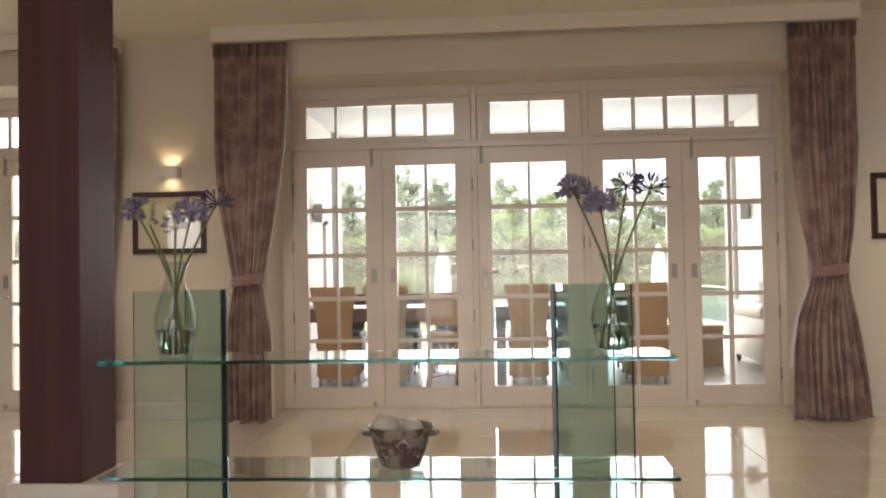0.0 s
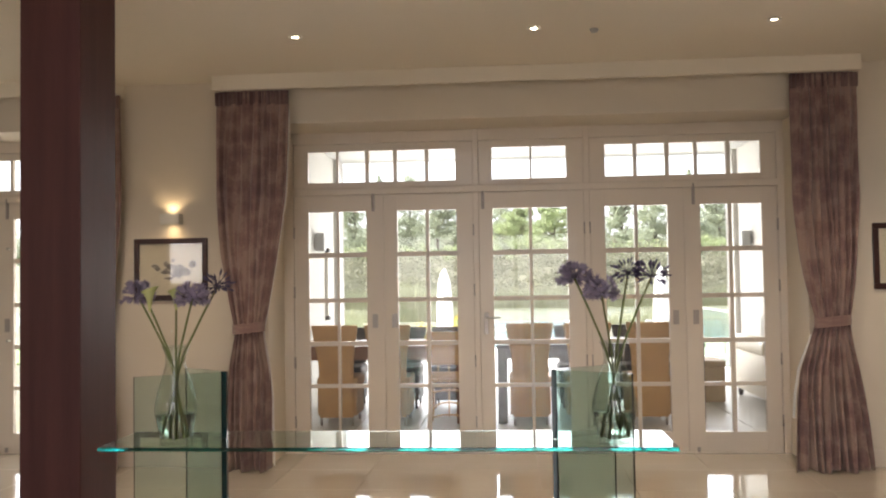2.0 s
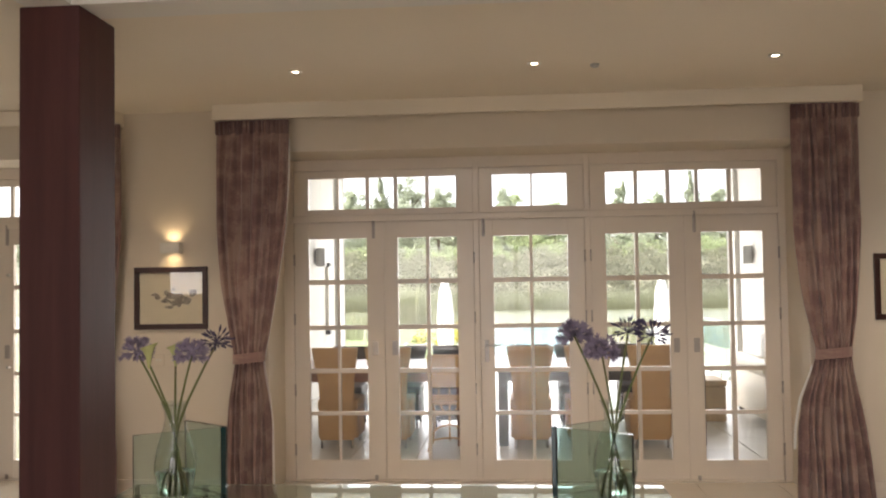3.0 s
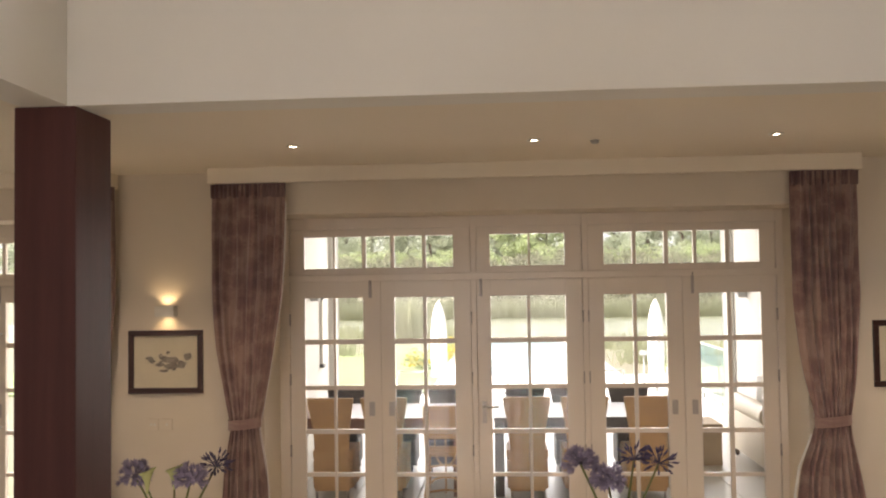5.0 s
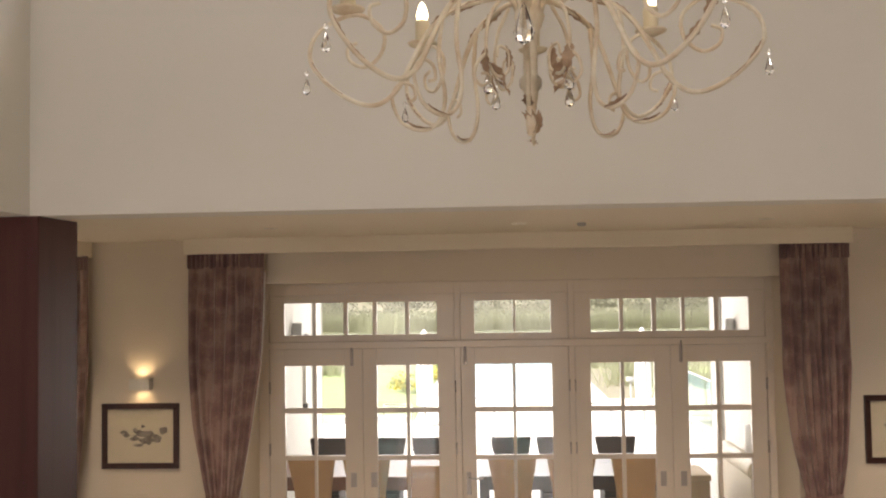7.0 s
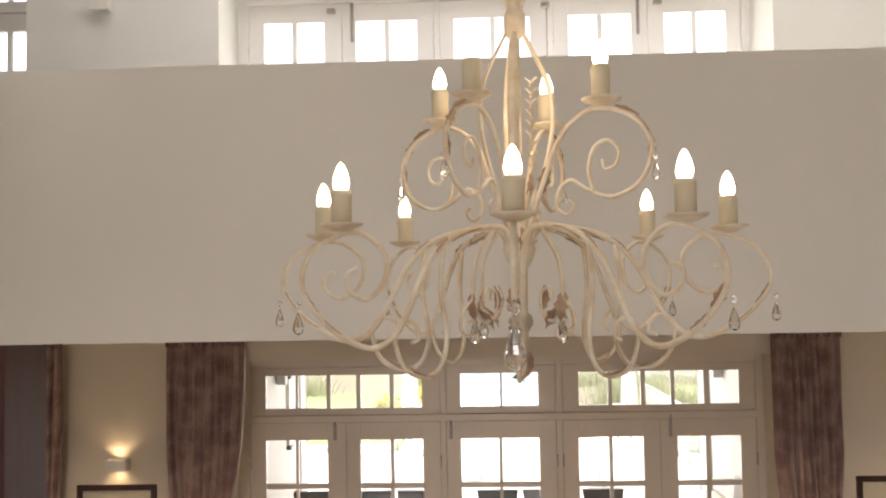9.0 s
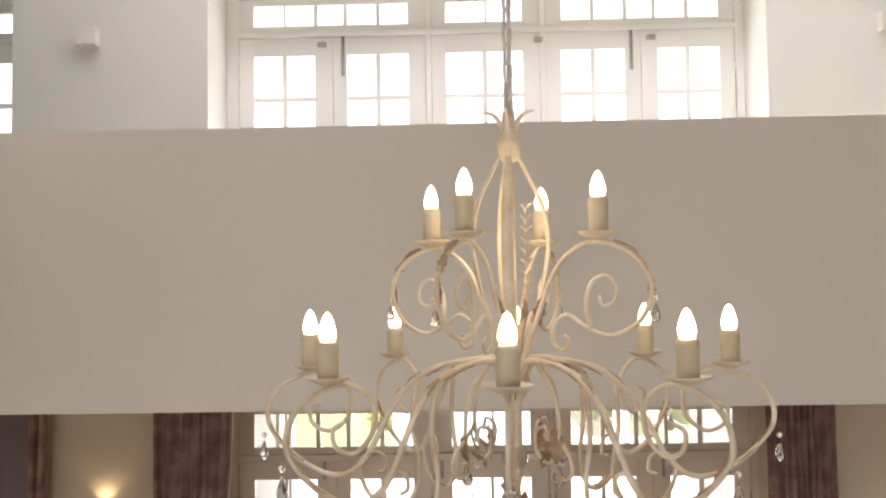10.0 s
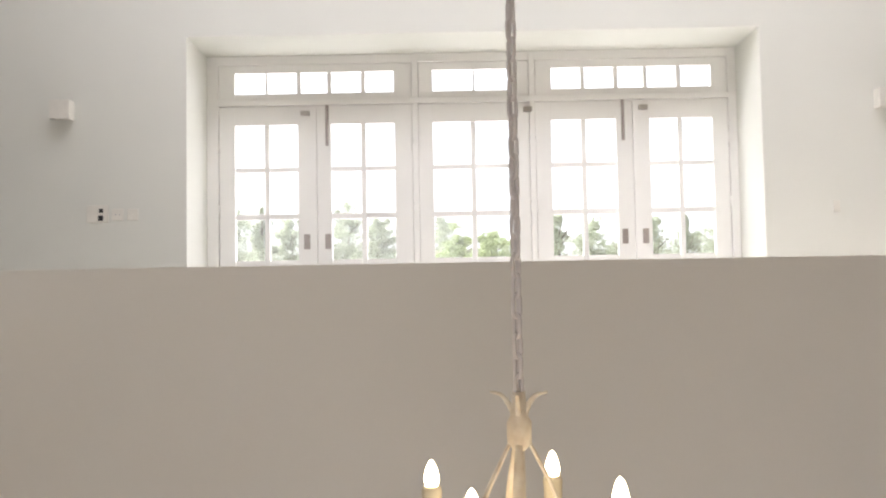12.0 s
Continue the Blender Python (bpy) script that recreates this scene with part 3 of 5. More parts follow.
# ---- the post under the corner of the gallery ----
post = thing("timber_post", -1.924, -2.95, 0, "dark mahogany stained square timber post on a white plinth", "column")
part("shaft", boxes((-0.141, 0.141, -0.178, 0.177, 0.16, 2.838), bevel=0.006), MAHOGANY, post)
part("plinth", boxes((-0.20, 0.315, -0.185, 0.24, 0.0, 0.16), bevel=0.006), JOINERY, post, "low cream plinth block")


# ---- curtains ----
def curtain(name, x_of, depth, folds, seed, inner, z0=0.016, z1=2.772):
    """A pleated drape held by a tie. x_of(z) gives its two edges; inner says which one shows the lining."""
    rnd = random.Random(seed)
    top = thing(name, 0, WALL - 0.105, 0, "mauve patterned damask curtain gathered by a tieback", "curtain", "curtains at the doors")
    bm = bmesh.new()
    uvl = bm.loops.layers.uv.new("UVMap")
    nu, nv = 150, 70
    ph = [rnd.uniform(0, 6.28) for _ in range(4)]
    grid = []
    for j in range(nv + 1):
        z = z0 + (z1 - z0) * j / nv
        a, b = x_of(z)
        w = b - a
        tie = math.exp(-((z - 1.03) / 0.16) ** 2)
        row = []
        for i in range(nu + 1):
            u = i / nu
            head = max(0.0, min(1.0, (z - 2.5) / 0.1))
            amp = depth * (1 - 0.5 * tie) * (1 + 0.5 * max(0.0, 1 - z / 0.95)) * (1 - 0.45 * head)
            warp = u + 0.05 * math.sin(5 * u + ph[0]) + 0.02 * math.sin(z * 1.9 + ph[1] + 7 * u) + 0.012 * math.sin(z * 5.1 + 19 * u)
            fold = math.sin(2 * math.pi * folds * warp + ph[2]) + 0.3 * math.sin(2 * math.pi * folds * 2.3 * warp + ph[3] + 0.5 * z)
            belly = 0.03 * math.sin(math.pi * u)
            hem = 0.012 * math.sin(17 * u + ph[1]) if j == 0 else 0
            spread = 0.075 * max(0.0, 1 - z / 0.95) ** 1.3
            row.append(bm.verts.new((a + w * u, -amp * fold * 0.7 - belly - 0.02 - spread, z + hem)))
        grid.append(row)
    for j in range(nv):
        for i in range(nu):
            f = bm.faces.new((grid[j][i], grid[j][i + 1], grid[j + 1][i + 1], grid[j + 1][i]))
            f.smooth = True
            for loop, (uu, vv) in zip(f.loops, ((i, j), (i + 1, j), (i + 1, j + 1), (i, j + 1))):
                loop[uvl].uv = (uu / nu * 0.95, vv / nv * 2.75)
    drape = part("drape", bm, CURTAIN, top)
    sol = drape.modifiers.new("cloth", "SOLIDIFY")
    sol.thickness = 0.004
    bm = bmesh.new()
    strip = []
    low, high = (0.03, 2.63) if inner else (0.36, 0.94)
    for j in range(41):
        z = low + (high - low) * j / 40
        e = x_of(z)[inner]
        out = (0.004 + 0.003 * math.sin(3 * z)) * (1 if inner else -1)
        strip.append([bm.verts.new((e + dx, yy, z)) for dx, yy in ((-out * 1.2, -0.012), (out, -0.006), (out, 0.0), (-out * 1.2, -0.004))])
    for p, q in zip(strip, strip[1:]):
        for i in range(4):
            bm.faces.new((p[i], p[(i + 1) % 4], q[(i + 1) % 4], q[i]))
    part("lining", bm, CANVAS, top, "pale lining showing at the edge")
    bm = bmesh.new()
    uvl = bm.loops.layers.uv.new("UVMap")
    a, b = x_of(z1)
    n = 120
    heads = []
    for z in (z1 - 0.105, z1 - 0.09, z1 - 0.012, z1 - 0.003):
        heads.append([bm.verts.new((a - 0.004 + (b - a + 0.008) * i / n, -0.052 - 0.008 * math.sin(2 * math.pi * 17 * i / n) + (0.012 if z < z1 - 0.1 else 0), z)) for i in range(n + 1)])
    for j, (r0, r1) in enumerate(zip(heads, heads[1:])):
        for i in range(n):
            f = bm.faces.new((r0[i], r0[i + 1], r1[i + 1], r1[i]))
            f.smooth = True
            for loop, (uu, vv) in zip(f.loops, ((i, j), (i + 1, j), (i + 1, j + 1), (i, j + 1))):
                loop[uvl].uv = (uu / n * 0.95, 2.6 + vv * 0.035)
    part("heading", bm, HEADING, top, "gathered darker heading tape")
    a, b = x_of(1.03)
    mid, rx = (a + b) / 2, (b - a) / 2 + 0.012
    bm = bmesh.new()
    uvl = bm.loops.layers.uv.new("UVMap")
    n = 36
    ring = [[bm.verts.new((mid + rx * math.cos(2 * math.pi * k / n), -0.03 + 0.058 * math.sin(2 * math.pi * k / n), z + 0.012 * math.cos(2 * math.pi * k / n))) for k in range(n)] for z in (0.995, 1.01, 1.05, 1.068)]
    for r0, r1 in zip(ring, ring[1:]):
        for k in range(n):
            f = bm.faces.new((r0[k], r0[(k + 1) % n], r1[(k + 1) % n], r1[k]))
            f.smooth = True
            for loop, (uu, vv) in zip(f.loops, ((k, 0), (k + 1, 0), (k + 1, 1), (k, 1))):
                loop[uvl].uv = (uu * 0.01, 0.4 + vv * 0.06)
    part("tieback", bm, CURTAIN, top, "mauve fabric tieback")
    band = boxes((x_of(z1)[0], x_of(z1)[1], -0.09, 0.0, z1 - 0.002, z1 + 0.004))
    part("heading_rail", band, JOINERY, top)
    return top


def lerp_table(rows):
    """rows of (z, left, right), from low to high."""
    def f(z):
        for (za, la, ra), (zb, lb, rb) in zip(rows, rows[1:]):
            if z <= zb:
                t = max(0.0, (z - za) / (zb - za))
                return la + (lb - la) * t, ra + (rb - ra) * t
        return rows[-1][1:]
    return f


left_edges = lerp_table(((0, -1.942, -1.612), (0.3, -1.957, -1.618), (0.54, -1.951, -1.622), (0.74, -1.938, -1.641), (1.0, -1.893, -1.685), (1.16, -1.925, -1.65), (1.37, -1.971, -1.606), (1.57, -2.006, -1.573), (1.78, -2.025, -1.539), (2.0, -2.038, -1.508), (2.4, -2.034, -1.487), (2.8, -2.019, -1.477)))
right_edges = lerp_table(((0, 2.047, 2.574), (0.3, 2.070, 2.553), (0.52, 2.085, 2.532), (0.71, 2.118, 2.507), (0.9, 2.195, 2.476), (1.03, 2.237, 2.464), (1.3, 2.181, 2.511), (1.5, 2.149, 2.530), (1.7, 2.128, 2.545), (1.9, 2.110, 2.553), (2.3, 2.102, 2.556), (2.8, 2.105, 2.560)))
curtain("curtain", left_edges, 0.027, 7.6, 3, 1)
curtain("curtain", right_edges, 0.030, 8.2, 5, 0)
curtain("curtain", lambda z: tuple(e - 5.31 for e in right_edges(z)), 0.034, 7.0, 8, 0)


# ---- glass console with its vases and bowl ----
console = thing("glass_console", -0.3615, -3.5, 0, "two-tier green-edged glass console table with folded glass legs", "table")
TZ, LZ, TH = 0.748, 0.315, 0.015
for nm, z in (("top_shelf", TZ), ("lower_shelf", LZ)):
    bm = bmesh.new()
    box(bm, -1.0755, 1.0755, -0.181, 0.18, z - TH, z, bevel=0.0022)
    shelf = part(nm, bm, TABLE_GLASS, console)
    shelf.data.materials.append(GLASS_EDGE)
    for f in shelf.data.polygons:
        f.material_index = 1 if abs(f.normal.z) < 0.3 else 0
for nm, near, mid, far in (("left", (-0.935, -0.176), (-0.652, 0.02), (-0.864, 0.176)), ("right", (0.915, -0.176), (0.643, 0.0), (0.889, 0.176))):
    for lo, hi in ((0.0, LZ - TH - 0.001), (LZ + 0.001, TZ - TH - 0.001), (TZ + 0.001, 1.01)):
        part("corner_edge", boxes((mid[0] - 0.011, mid[0] + 0.011, mid[1] - 0.012, mid[1] + 0.012, lo, hi), bevel=0.002), GLASS_EDGE_DARK, console, "dark polished glass edge")
    for p, q in ((near, mid), (mid, far)):
        d = Vector((q[0] - p[0], q[1] - p[1], 0)).normalized()
        o = Vector((-d.y, d.x, 0)) * 0.008
        for lo, hi in ((0.0, LZ - TH - 0.001), (LZ + 0.001, TZ - TH - 0.001), (TZ + 0.001, 1.01)):
            bm = bmesh.new()
            a, b = Vector((p[0], p[1], 0)), Vector((q[0], q[1], 0))
            vs = [bm.verts.new((w.x, w.y, z)) for z in (lo, hi) for w in (a - o, b - o, b + o, a + o)]
            for f in ((3, 2, 1, 0), (4, 5, 6, 7), (0, 1, 5, 4), (1, 2, 6, 5), (2, 3, 7, 6), (3, 0, 4, 7)):
                bm.faces.new([vs[i] for i in f])
            leg = part("glass_leg", bm, LEG_GLASS, console)
            leg.data.materials.append(GLASS_EDGE_DARK)
            for f in leg.data.polygons:
                f.material_index = 1 if f.area < 0.018 * (hi - lo) and abs(f.normal.z) < 0.3 else 0


def vase(x, y, heads, seed, label):
    v = thing("vase", x, y, TZ + 0.001, label, "vase", "vases on the glass console")
    prof = [(0.0, 0.0), (0.058, 0.0), (0.063, 0.006), (0.061, 0.018), (0.068, 0.055), (0.080, 0.11), (0.0805, 0.145), (0.070, 0.20), (0.050, 0.26), (0.038, 0.305), (0.040, 0.34), (0.053, 0.372),
            (0.050, 0.372), (0.037, 0.341), (0.034, 0.305), (0.046, 0.258), (0.066, 0.20), (0.0765, 0.145), (0.076, 0.11), (0.064, 0.055), (0.056, 0.022), (0.03, 0.014), (0.0, 0.014)]
    body = part("glass_body", lathe(prof, 32), VASE_GLASS, v)
    body.visible_shadow = False
    part("water", lathe([(0.0, 0.016), (0.03, 0.016), (0.055, 0.024), (0.0625, 0.055), (0.0745, 0.11), (0.0, 0.11)], 28), WATER_GLASS, v)
    fl = thing("flower_bunch", x, y, TZ + 0.02, "long-stemmed purple agapanthus flowers and pale lilies", "flowers", "flowers on the glass console")
    rnd = random.Random(seed)
    for hx, hy, hz, kind in heads:
        hz += 0.015
        foot = (-hx * 0.28, -hy * 0.3 + rnd.uniform(-0.01, 0.01), 0.004)
        neck = (hx * 0.10, hy * 0.1, 0.27)
        path = smooth_path([foot, neck, (hx * 0.55, hy * 0.55, 0.27 + (hz - 0.27) * 0.55), (hx, hy, hz)], 7)
        st = part("stem", sweep(path, lambda t: 0.0052 - 0.0014 * t, 8), STEM, fl)
        if kind == "lily":
            prof = [(0.004, -0.02), (0.007, 0.0), (0.012, 0.03), (0.022, 0.055), (0.034, 0.068), (0.031, 0.066), (0.018, 0.05), (0.006, 0.02)]
            bm = lathe(prof, 14)
            for q in bm.verts:
                q.co.z += 0.35 * q.co.x * (1 if q.co.z > 0.02 else 0)
                q.co += Vector((hx, hy, hz))
            part("lily", bm, LILY, st)
            continue
        bm = bmesh.new()
        count = 64 if kind == "full" else 34
        for k in range(count):
            th = rnd.uniform(0, 2 * math.pi)
            el = math.asin(rnd.uniform(-0.35, 0.98))
            d = Vector((math.cos(el) * math.cos(th), math.cos(el) * math.sin(th), math.sin(el)))
            c = Vector((hx, hy, hz))
            ln = rnd.uniform(0.036, 0.056) if kind == "full" else rnd.uniform(0.034, 0.05)
            tip = c + d * ln
            sweep([c, c + d * ln * 0.6, tip], 0.0011, 4, bm)
            side = d.cross(Vector((0.2, 0.3, 0.9))).normalized()
            up = side.cross(d)
            if kind == "full":
                for m in range(6):
                    ang = m * math.pi / 3 + rnd.uniform(-0.2, 0.2)
                    o = side * math.cos(ang) + up * math.sin(ang)
                    q0 = tip - d * 0.006
                    w = d.cross(o) * 0.0045
                    q1, q2 = q0 + d * 0.016 + o * 0.007, q0 + d * 0.026 + o * 0.016
                    vs = [bm.verts.new(s) for s in (q0 - w * 0.4, q0 + w * 0.4, q1 + w, q2, q1 - w)]
                    bm.faces.new(vs)
            else:
                sweep([tip, tip + d * 0.010, tip + d * 0.024 + Vector((0, 0, -0.003)), tip + d * 0.03], lambda t: 0.0045 * (1 - abs(2 * t - 0.9)) + 0.001, 6, bm)
        part("flower_head", bm, PETAL if kind == "full" else PETAL_DARK, st, "purple agapanthus head" if kind == "full" else "dark violet agapanthus head in bud")
    return v


vase(-1.170, -3.585, ((-0.155, 0.01, 0.53, "full"), (-0.09, -0.03, 0.49, "lily"), (-0.005, 0.02, 0.49, "lily"), (0.075, -0.02, 0.52, "full"), (0.155, 0.03, 0.56, "bud")), 11, "tall clear glass vase holding purple agapanthus and lilies")
vase(0.500, -3.585, ((-0.14, 0.0, 0.575, "full"), (-0.045, -0.03, 0.52, "full"), (0.06, 0.02, 0.585, "bud"), (0.145, 0.0, 0.575, "bud")), 23, "tall clear glass vase holding purple agapanthus")

bowl = thing("fruit_bowl", -0.318, -3.47, LZ + 0.001, "brown patterned glazed ceramic bowl on the lower shelf", "bowl")
prof = [(0.0, 0.0), (0.075, 0.0), (0.08, 0.006), (0.105, 0.07), (0.124, 0.135), (0.129, 0.15), (0.127, 0.156), (0.122, 0.152), (0.098, 0.07), (0.072, 0.014), (0.0, 0.012)]
part("bowl_body", lathe(prof, 40), CERAMIC, bowl)
for sx in (-1, 1):
    part("lug_handle", sweep(smooth_path([(sx * 0.118, -0.03, 0.122), (sx * 0.14, -0.018, 0.125), (sx * 0.143, 0.018, 0.125), (sx * 0.118, 0.03, 0.122)], 5), 0.008, 8), CERAMIC, bowl)
for k in range(9):
    a = k * 0.7
    bm = bmesh.new()
    n0 = []
    for u, v in ((-0.16, 0.0), (0.0, -0.022), (0.16, 0.0), (0.02, 0.026)):
        zz = 0.075 + v * 1.1 + (0.02 if k % 2 else -0.015)
        r = 0.082 + (zz - 0.006) * 0.338
        n0.append(bm.verts.new(((r + 0.0012) * math.cos(a + u * 1.4), (r + 0.0012) * math.sin(a + u * 1.4), zz)))
    bm.faces.new(n0)
    part("glaze_patch", bm, CERAMIC_PALE, bowl)
for dx, dy, r, z in ((-0.052, -0.03, 0.054, 0.150), (0.045, 0.0, 0.046, 0.135), (-0.01, 0.05, 0.045, 0.12)):
    ball = thing("ornament_ball", -0.318 + dx, -3.47 + dy, LZ + z - r, "ivory glazed ornamental ball lying in the bowl", "ball", "balls in the bowl")
    part("ball", lathe([(r * math.sin(math.pi * i / 14), r - r * math.cos(math.pi * i / 14)) for i in range(15)], 24), EGG, ball)


# ---- pictures, wall lamps, plates, downlights ----
def picture(x0, x1, z0, z1, label):
    p = thing("picture", (x0 + x1) / 2, WALL, z0, label, "picture", "pictures on the wall")
    w, h = (x1 - x0) / 2, z1 - z0
    for r in ((-w, w, -0.022, -0.001, h - 0.04, h), (-w, w, -0.022, -0.001, 0, 0.04), (-w, -w + 0.04, -0.0215, -0.001, 0.04, h - 0.04), (w - 0.04, w, -0.0215, -0.001, 0.04, h - 0.04)):
        part("frame_bar", boxes(r, bevel=0.004), DARK_FRAME, p)
    part("mount", boxes((-w + 0.04, w - 0.04, -0.006, -0.002, 0.04, h - 0.04)), PAPER, p)
    rnd = random.Random(4)
    bm = bmesh.new()
    for k in range(26):
        cx, cz = rnd.gauss(0, 0.068), h * 0.5 + rnd.gauss(0, 0.034)
        rx, rz = rnd.uniform(0.012, 0.042), rnd.uniform(0.010, 0.032)
        n = 9
        y = -0.0075 - k * 0.00004
        bm.faces.new([bm.verts.new((cx + rx * math.cos(2 * math.pi * i / n + k) * rnd.uniform(0.6, 1.2), y, cz + rz * math.sin(2 * math.pi * i / n + k) * rnd.uniform(0.6, 1.2))) for i in range(n)])
    part("ink_drawing", bm, INK, p, "grey ink wash marks")
    g = part("picture_pane", boxes((-w + 0.04, w - 0.04, -0.013, -0.011, 0.04, h - 0.04)), PICTURE_GLASS, p)
    g.visible_shadow = False
    return p


picture(-2.704, -2.138, 1.238, 1.705, "dark wooden framed ink drawing on a cream mount")
picture(2.685, 3.251, 1.248, 1.716, "dark wooden framed ink drawing behind glass")


def wall_lamp(x, z, lit, w=0.146, h=0.078):
    s = thing("wall_lamp", x, WALL, z, "small white box wall lamp, lit up and down" if lit else "small white box wall lamp, switched off", "wall lamp", "wall lamps")
    d = 0.085
    part("lamp_shell", boxes((-w / 2, w / 2, -d, -d + 0.008, 0, h), (-w / 2, -w / 2 + 0.008, -d + 0.008, -0.001, 0, h), (w / 2 - 0.008, w / 2, -d + 0.008, -0.001, 0, h), bevel=0.002), WHITE_PLASTIC, s)
    part("back_plate", boxes((-w / 2 + 0.009, w / 2 - 0.009, -0.01, -0.001, 0.004, h - 0.004)), WHITE_PLASTIC, s)
    part("bulb", lathe([(0, -0.012), (0.009, -0.01), (0.013, 0), (0.009, 0.01), (0, 0.012)], 12, centre=(0, -0.045, h / 2)), BULB if lit else WHITE_PLASTIC, s)
    if lit:
        lamp("wall_lamp_up", "SPOT", look((x, WALL - 0.05, z + h - 0.012), (x, WALL - 0.03, z + 1)), 0.7, (1.0, 0.74, 0.4), spot=radians(125), soft=0.02)
        lamp("wall_lamp_down", "SPOT", look((x, WALL - 0.05, z + 0.012), (x, WALL - 0.03, z - 1)), 0.5, (1.0, 0.74, 0.4), spot=radians(125), soft=0.02)


wall_lamp(-2.402, 1.808, True)
wall_lamp(-2.523, 5.07, False, 0.135, 0.13)
wall_lamp(3.07, 5.05, False, 0.135, 0.13)


def wall_plate(x, z, w, h, sockets, label):
    p = thing("wall_plate", x, WALL, z, label, "switch", "plates on the wall")
    part("plate", boxes((-w / 2, w / 2, -0.008, -0.0005, -h / 2, h / 2), bevel=0.003), WHITE_PLASTIC if z > 3 else PLASTER, p)
    for dx, dz, r, m in sockets:
        part("socket_detail", boxes((dx - r, dx + r, -0.011, -0.0085, dz - r, dz + r), bevel=0.001), m, p)


wall_plate(-2.52, 1.008, 0.085, 0.085, ((-0.012, 0, 0.009, WHITE_PLASTIC), (0.014, 0, 0.009, WHITE_PLASTIC)), "white double light switch plate")
wall_plate(-2.415, 1.008, 0.085, 0.085, ((0, 0, 0.009, WHITE_PLASTIC),), "white single light switch plate")
wall_plate(-2.29, 4.425, 0.15, 0.12, ((0.025, 0.022, 0.014, BLACK_PLASTIC), (0.022, -0.028, 0.017, BLACK_PLASTIC)), "white wall socket with dark sockets")
wall_plate(-2.155, 4.418, 0.08, 0.08, ((-0.012, 0, 0.004, GREY_PLASTIC), (0.014, 0, 0.004, GREY_PLASTIC)), "white wall outlet plate")
wall_plate(-2.05, 4.418, 0.075, 0.08, ((0, 0, 0.006, WHITE_PLASTIC),), "white blank wall plate")
wall_plate(2.722, 4.39, 0.045, 0.08, ((0, 0, 0.006, WHITE_PLASTIC),), "white light switch plate")

for x in (-2.62, -1.173, 0.292, 1.71, 3.15):
    d = thing("downlight", x, -1.615, CEIL, "round recessed ceiling downlight, switched on", "downlight", "downlights in the gallery ceiling")
    part("trim_ring", lathe([(0.020, -0.001), (0.043, -0.001), (0.043, -0.006), (0.024, -0.007), (0.020, -0.001)], 24), WHITE_PLASTIC, d)
    part("lens", lathe([(0, -0.001), (0.019, -0.001), (0.019, -0.004), (0, -0.004)], 20), DOWN, d)
    lamp("downlight_beam", "SPOT", look((x, -1.615, CEIL - 0.02), (x, -1.6, 0)), 17, (1.0, 0.82, 0.60), spot=radians(110), soft=0.03)
det = thing("smoke_detector", 0.66, -1.54, CEIL, "small round grey ceiling sensor", "sensor")
part("sensor_body", lathe([(0, -0.02), (0.018, -0.02), (0.026, -0.012), (0.027, -0.0005), (0, -0.0005)], 20), GREY_PLASTIC, det)


# ---- chandelier ----
CX, CY, TURN = 0.212, -4.783, -4.0
chandelier = thing("chandelier", CX, CY, 2.80, "two-tier distressed cream wrought iron chandelier with lit candle bulbs", "chandelier")
B = 2.80


def turned(points, angle):
    c, s = math.cos(angle), math.sin(angle)
    return [(r * c, r * s, z - B) for r, z in points]


def spiral(r0, z0, rad, start, turns, shrink, n=40):
    """A scroll in (radius, height), winding inwards from the angle start."""
    out = []
    for i in range(n + 1):
        t = i / n
        a = start + turns * 2 * math.pi * t
        q = rad * (1 - shrink * t)
        out.append((r0 + q * math.cos(a), z0 + q * math.sin(a)))
    return out


def leaf_on(bm, centre, along, width, length, lift):
    """A small pressed iron leaf with a lobed outline."""
    along = Vector(along).normalized()
    side = along.cross(Vector((0.3, 0.2, 1))).normalized()
    nrm = side.cross(along)
    c = Vector(centre)
    left, right, spine = [], [], []
    for i in range(8):
        t = i / 7
        w = width * math.sin(math.pi * min(1, 0.12 + t * 0.9)) * (1.0 if i % 2 else 0.62)
        q = c + along * length * t + nrm * lift * math.sin(math.pi * t)
        spine.append(bm.verts.new(q + nrm * 0.002))
        left.append(bm.verts.new(q + side * w)), right.append(bm.verts.new(q - side * w))
    for i in range(7):
        bm.faces.new((left[i], left[i + 1], spine[i + 1], spine[i])), bm.faces.new((spine[i], spine[i + 1], right[i + 1], right[i]))


def candle(parent, r, angle, z, tip):
    """Pan, sleeve and bulb standing on an arm."""
    c = (r * math.cos(angle), r * math.sin(angle), z - B)
    part("drip_pan", lathe([(0, 0), (0.014, 0.0), (0.036, 0.010), (0.04, 0.014), (0.036, 0.0135), (0.014, 0.005), (0, 0.005)], 20, centre=c), CHAND, parent)
    top = tip - z - 0.052
    part("candle_sleeve", lathe([(0, 0.004), (0.0185, 0.004), (0.0185, top - 0.018), (0.0195, top - 0.016), (0.0195, top - 0.008), (0.017, top), (0, top)], 18, centre=c), CANDLE, parent)
    part("bulb", lathe([(0, top), (0.0118, top + 0.001), (0.0150, top + 0.010), (0.0150, top + 0.018), (0.0114, top + 0.033), (0.006, top + 0.046), (0.0, top + 0.052)], 16, centre=c), BULB, parent, "lit candle bulb")


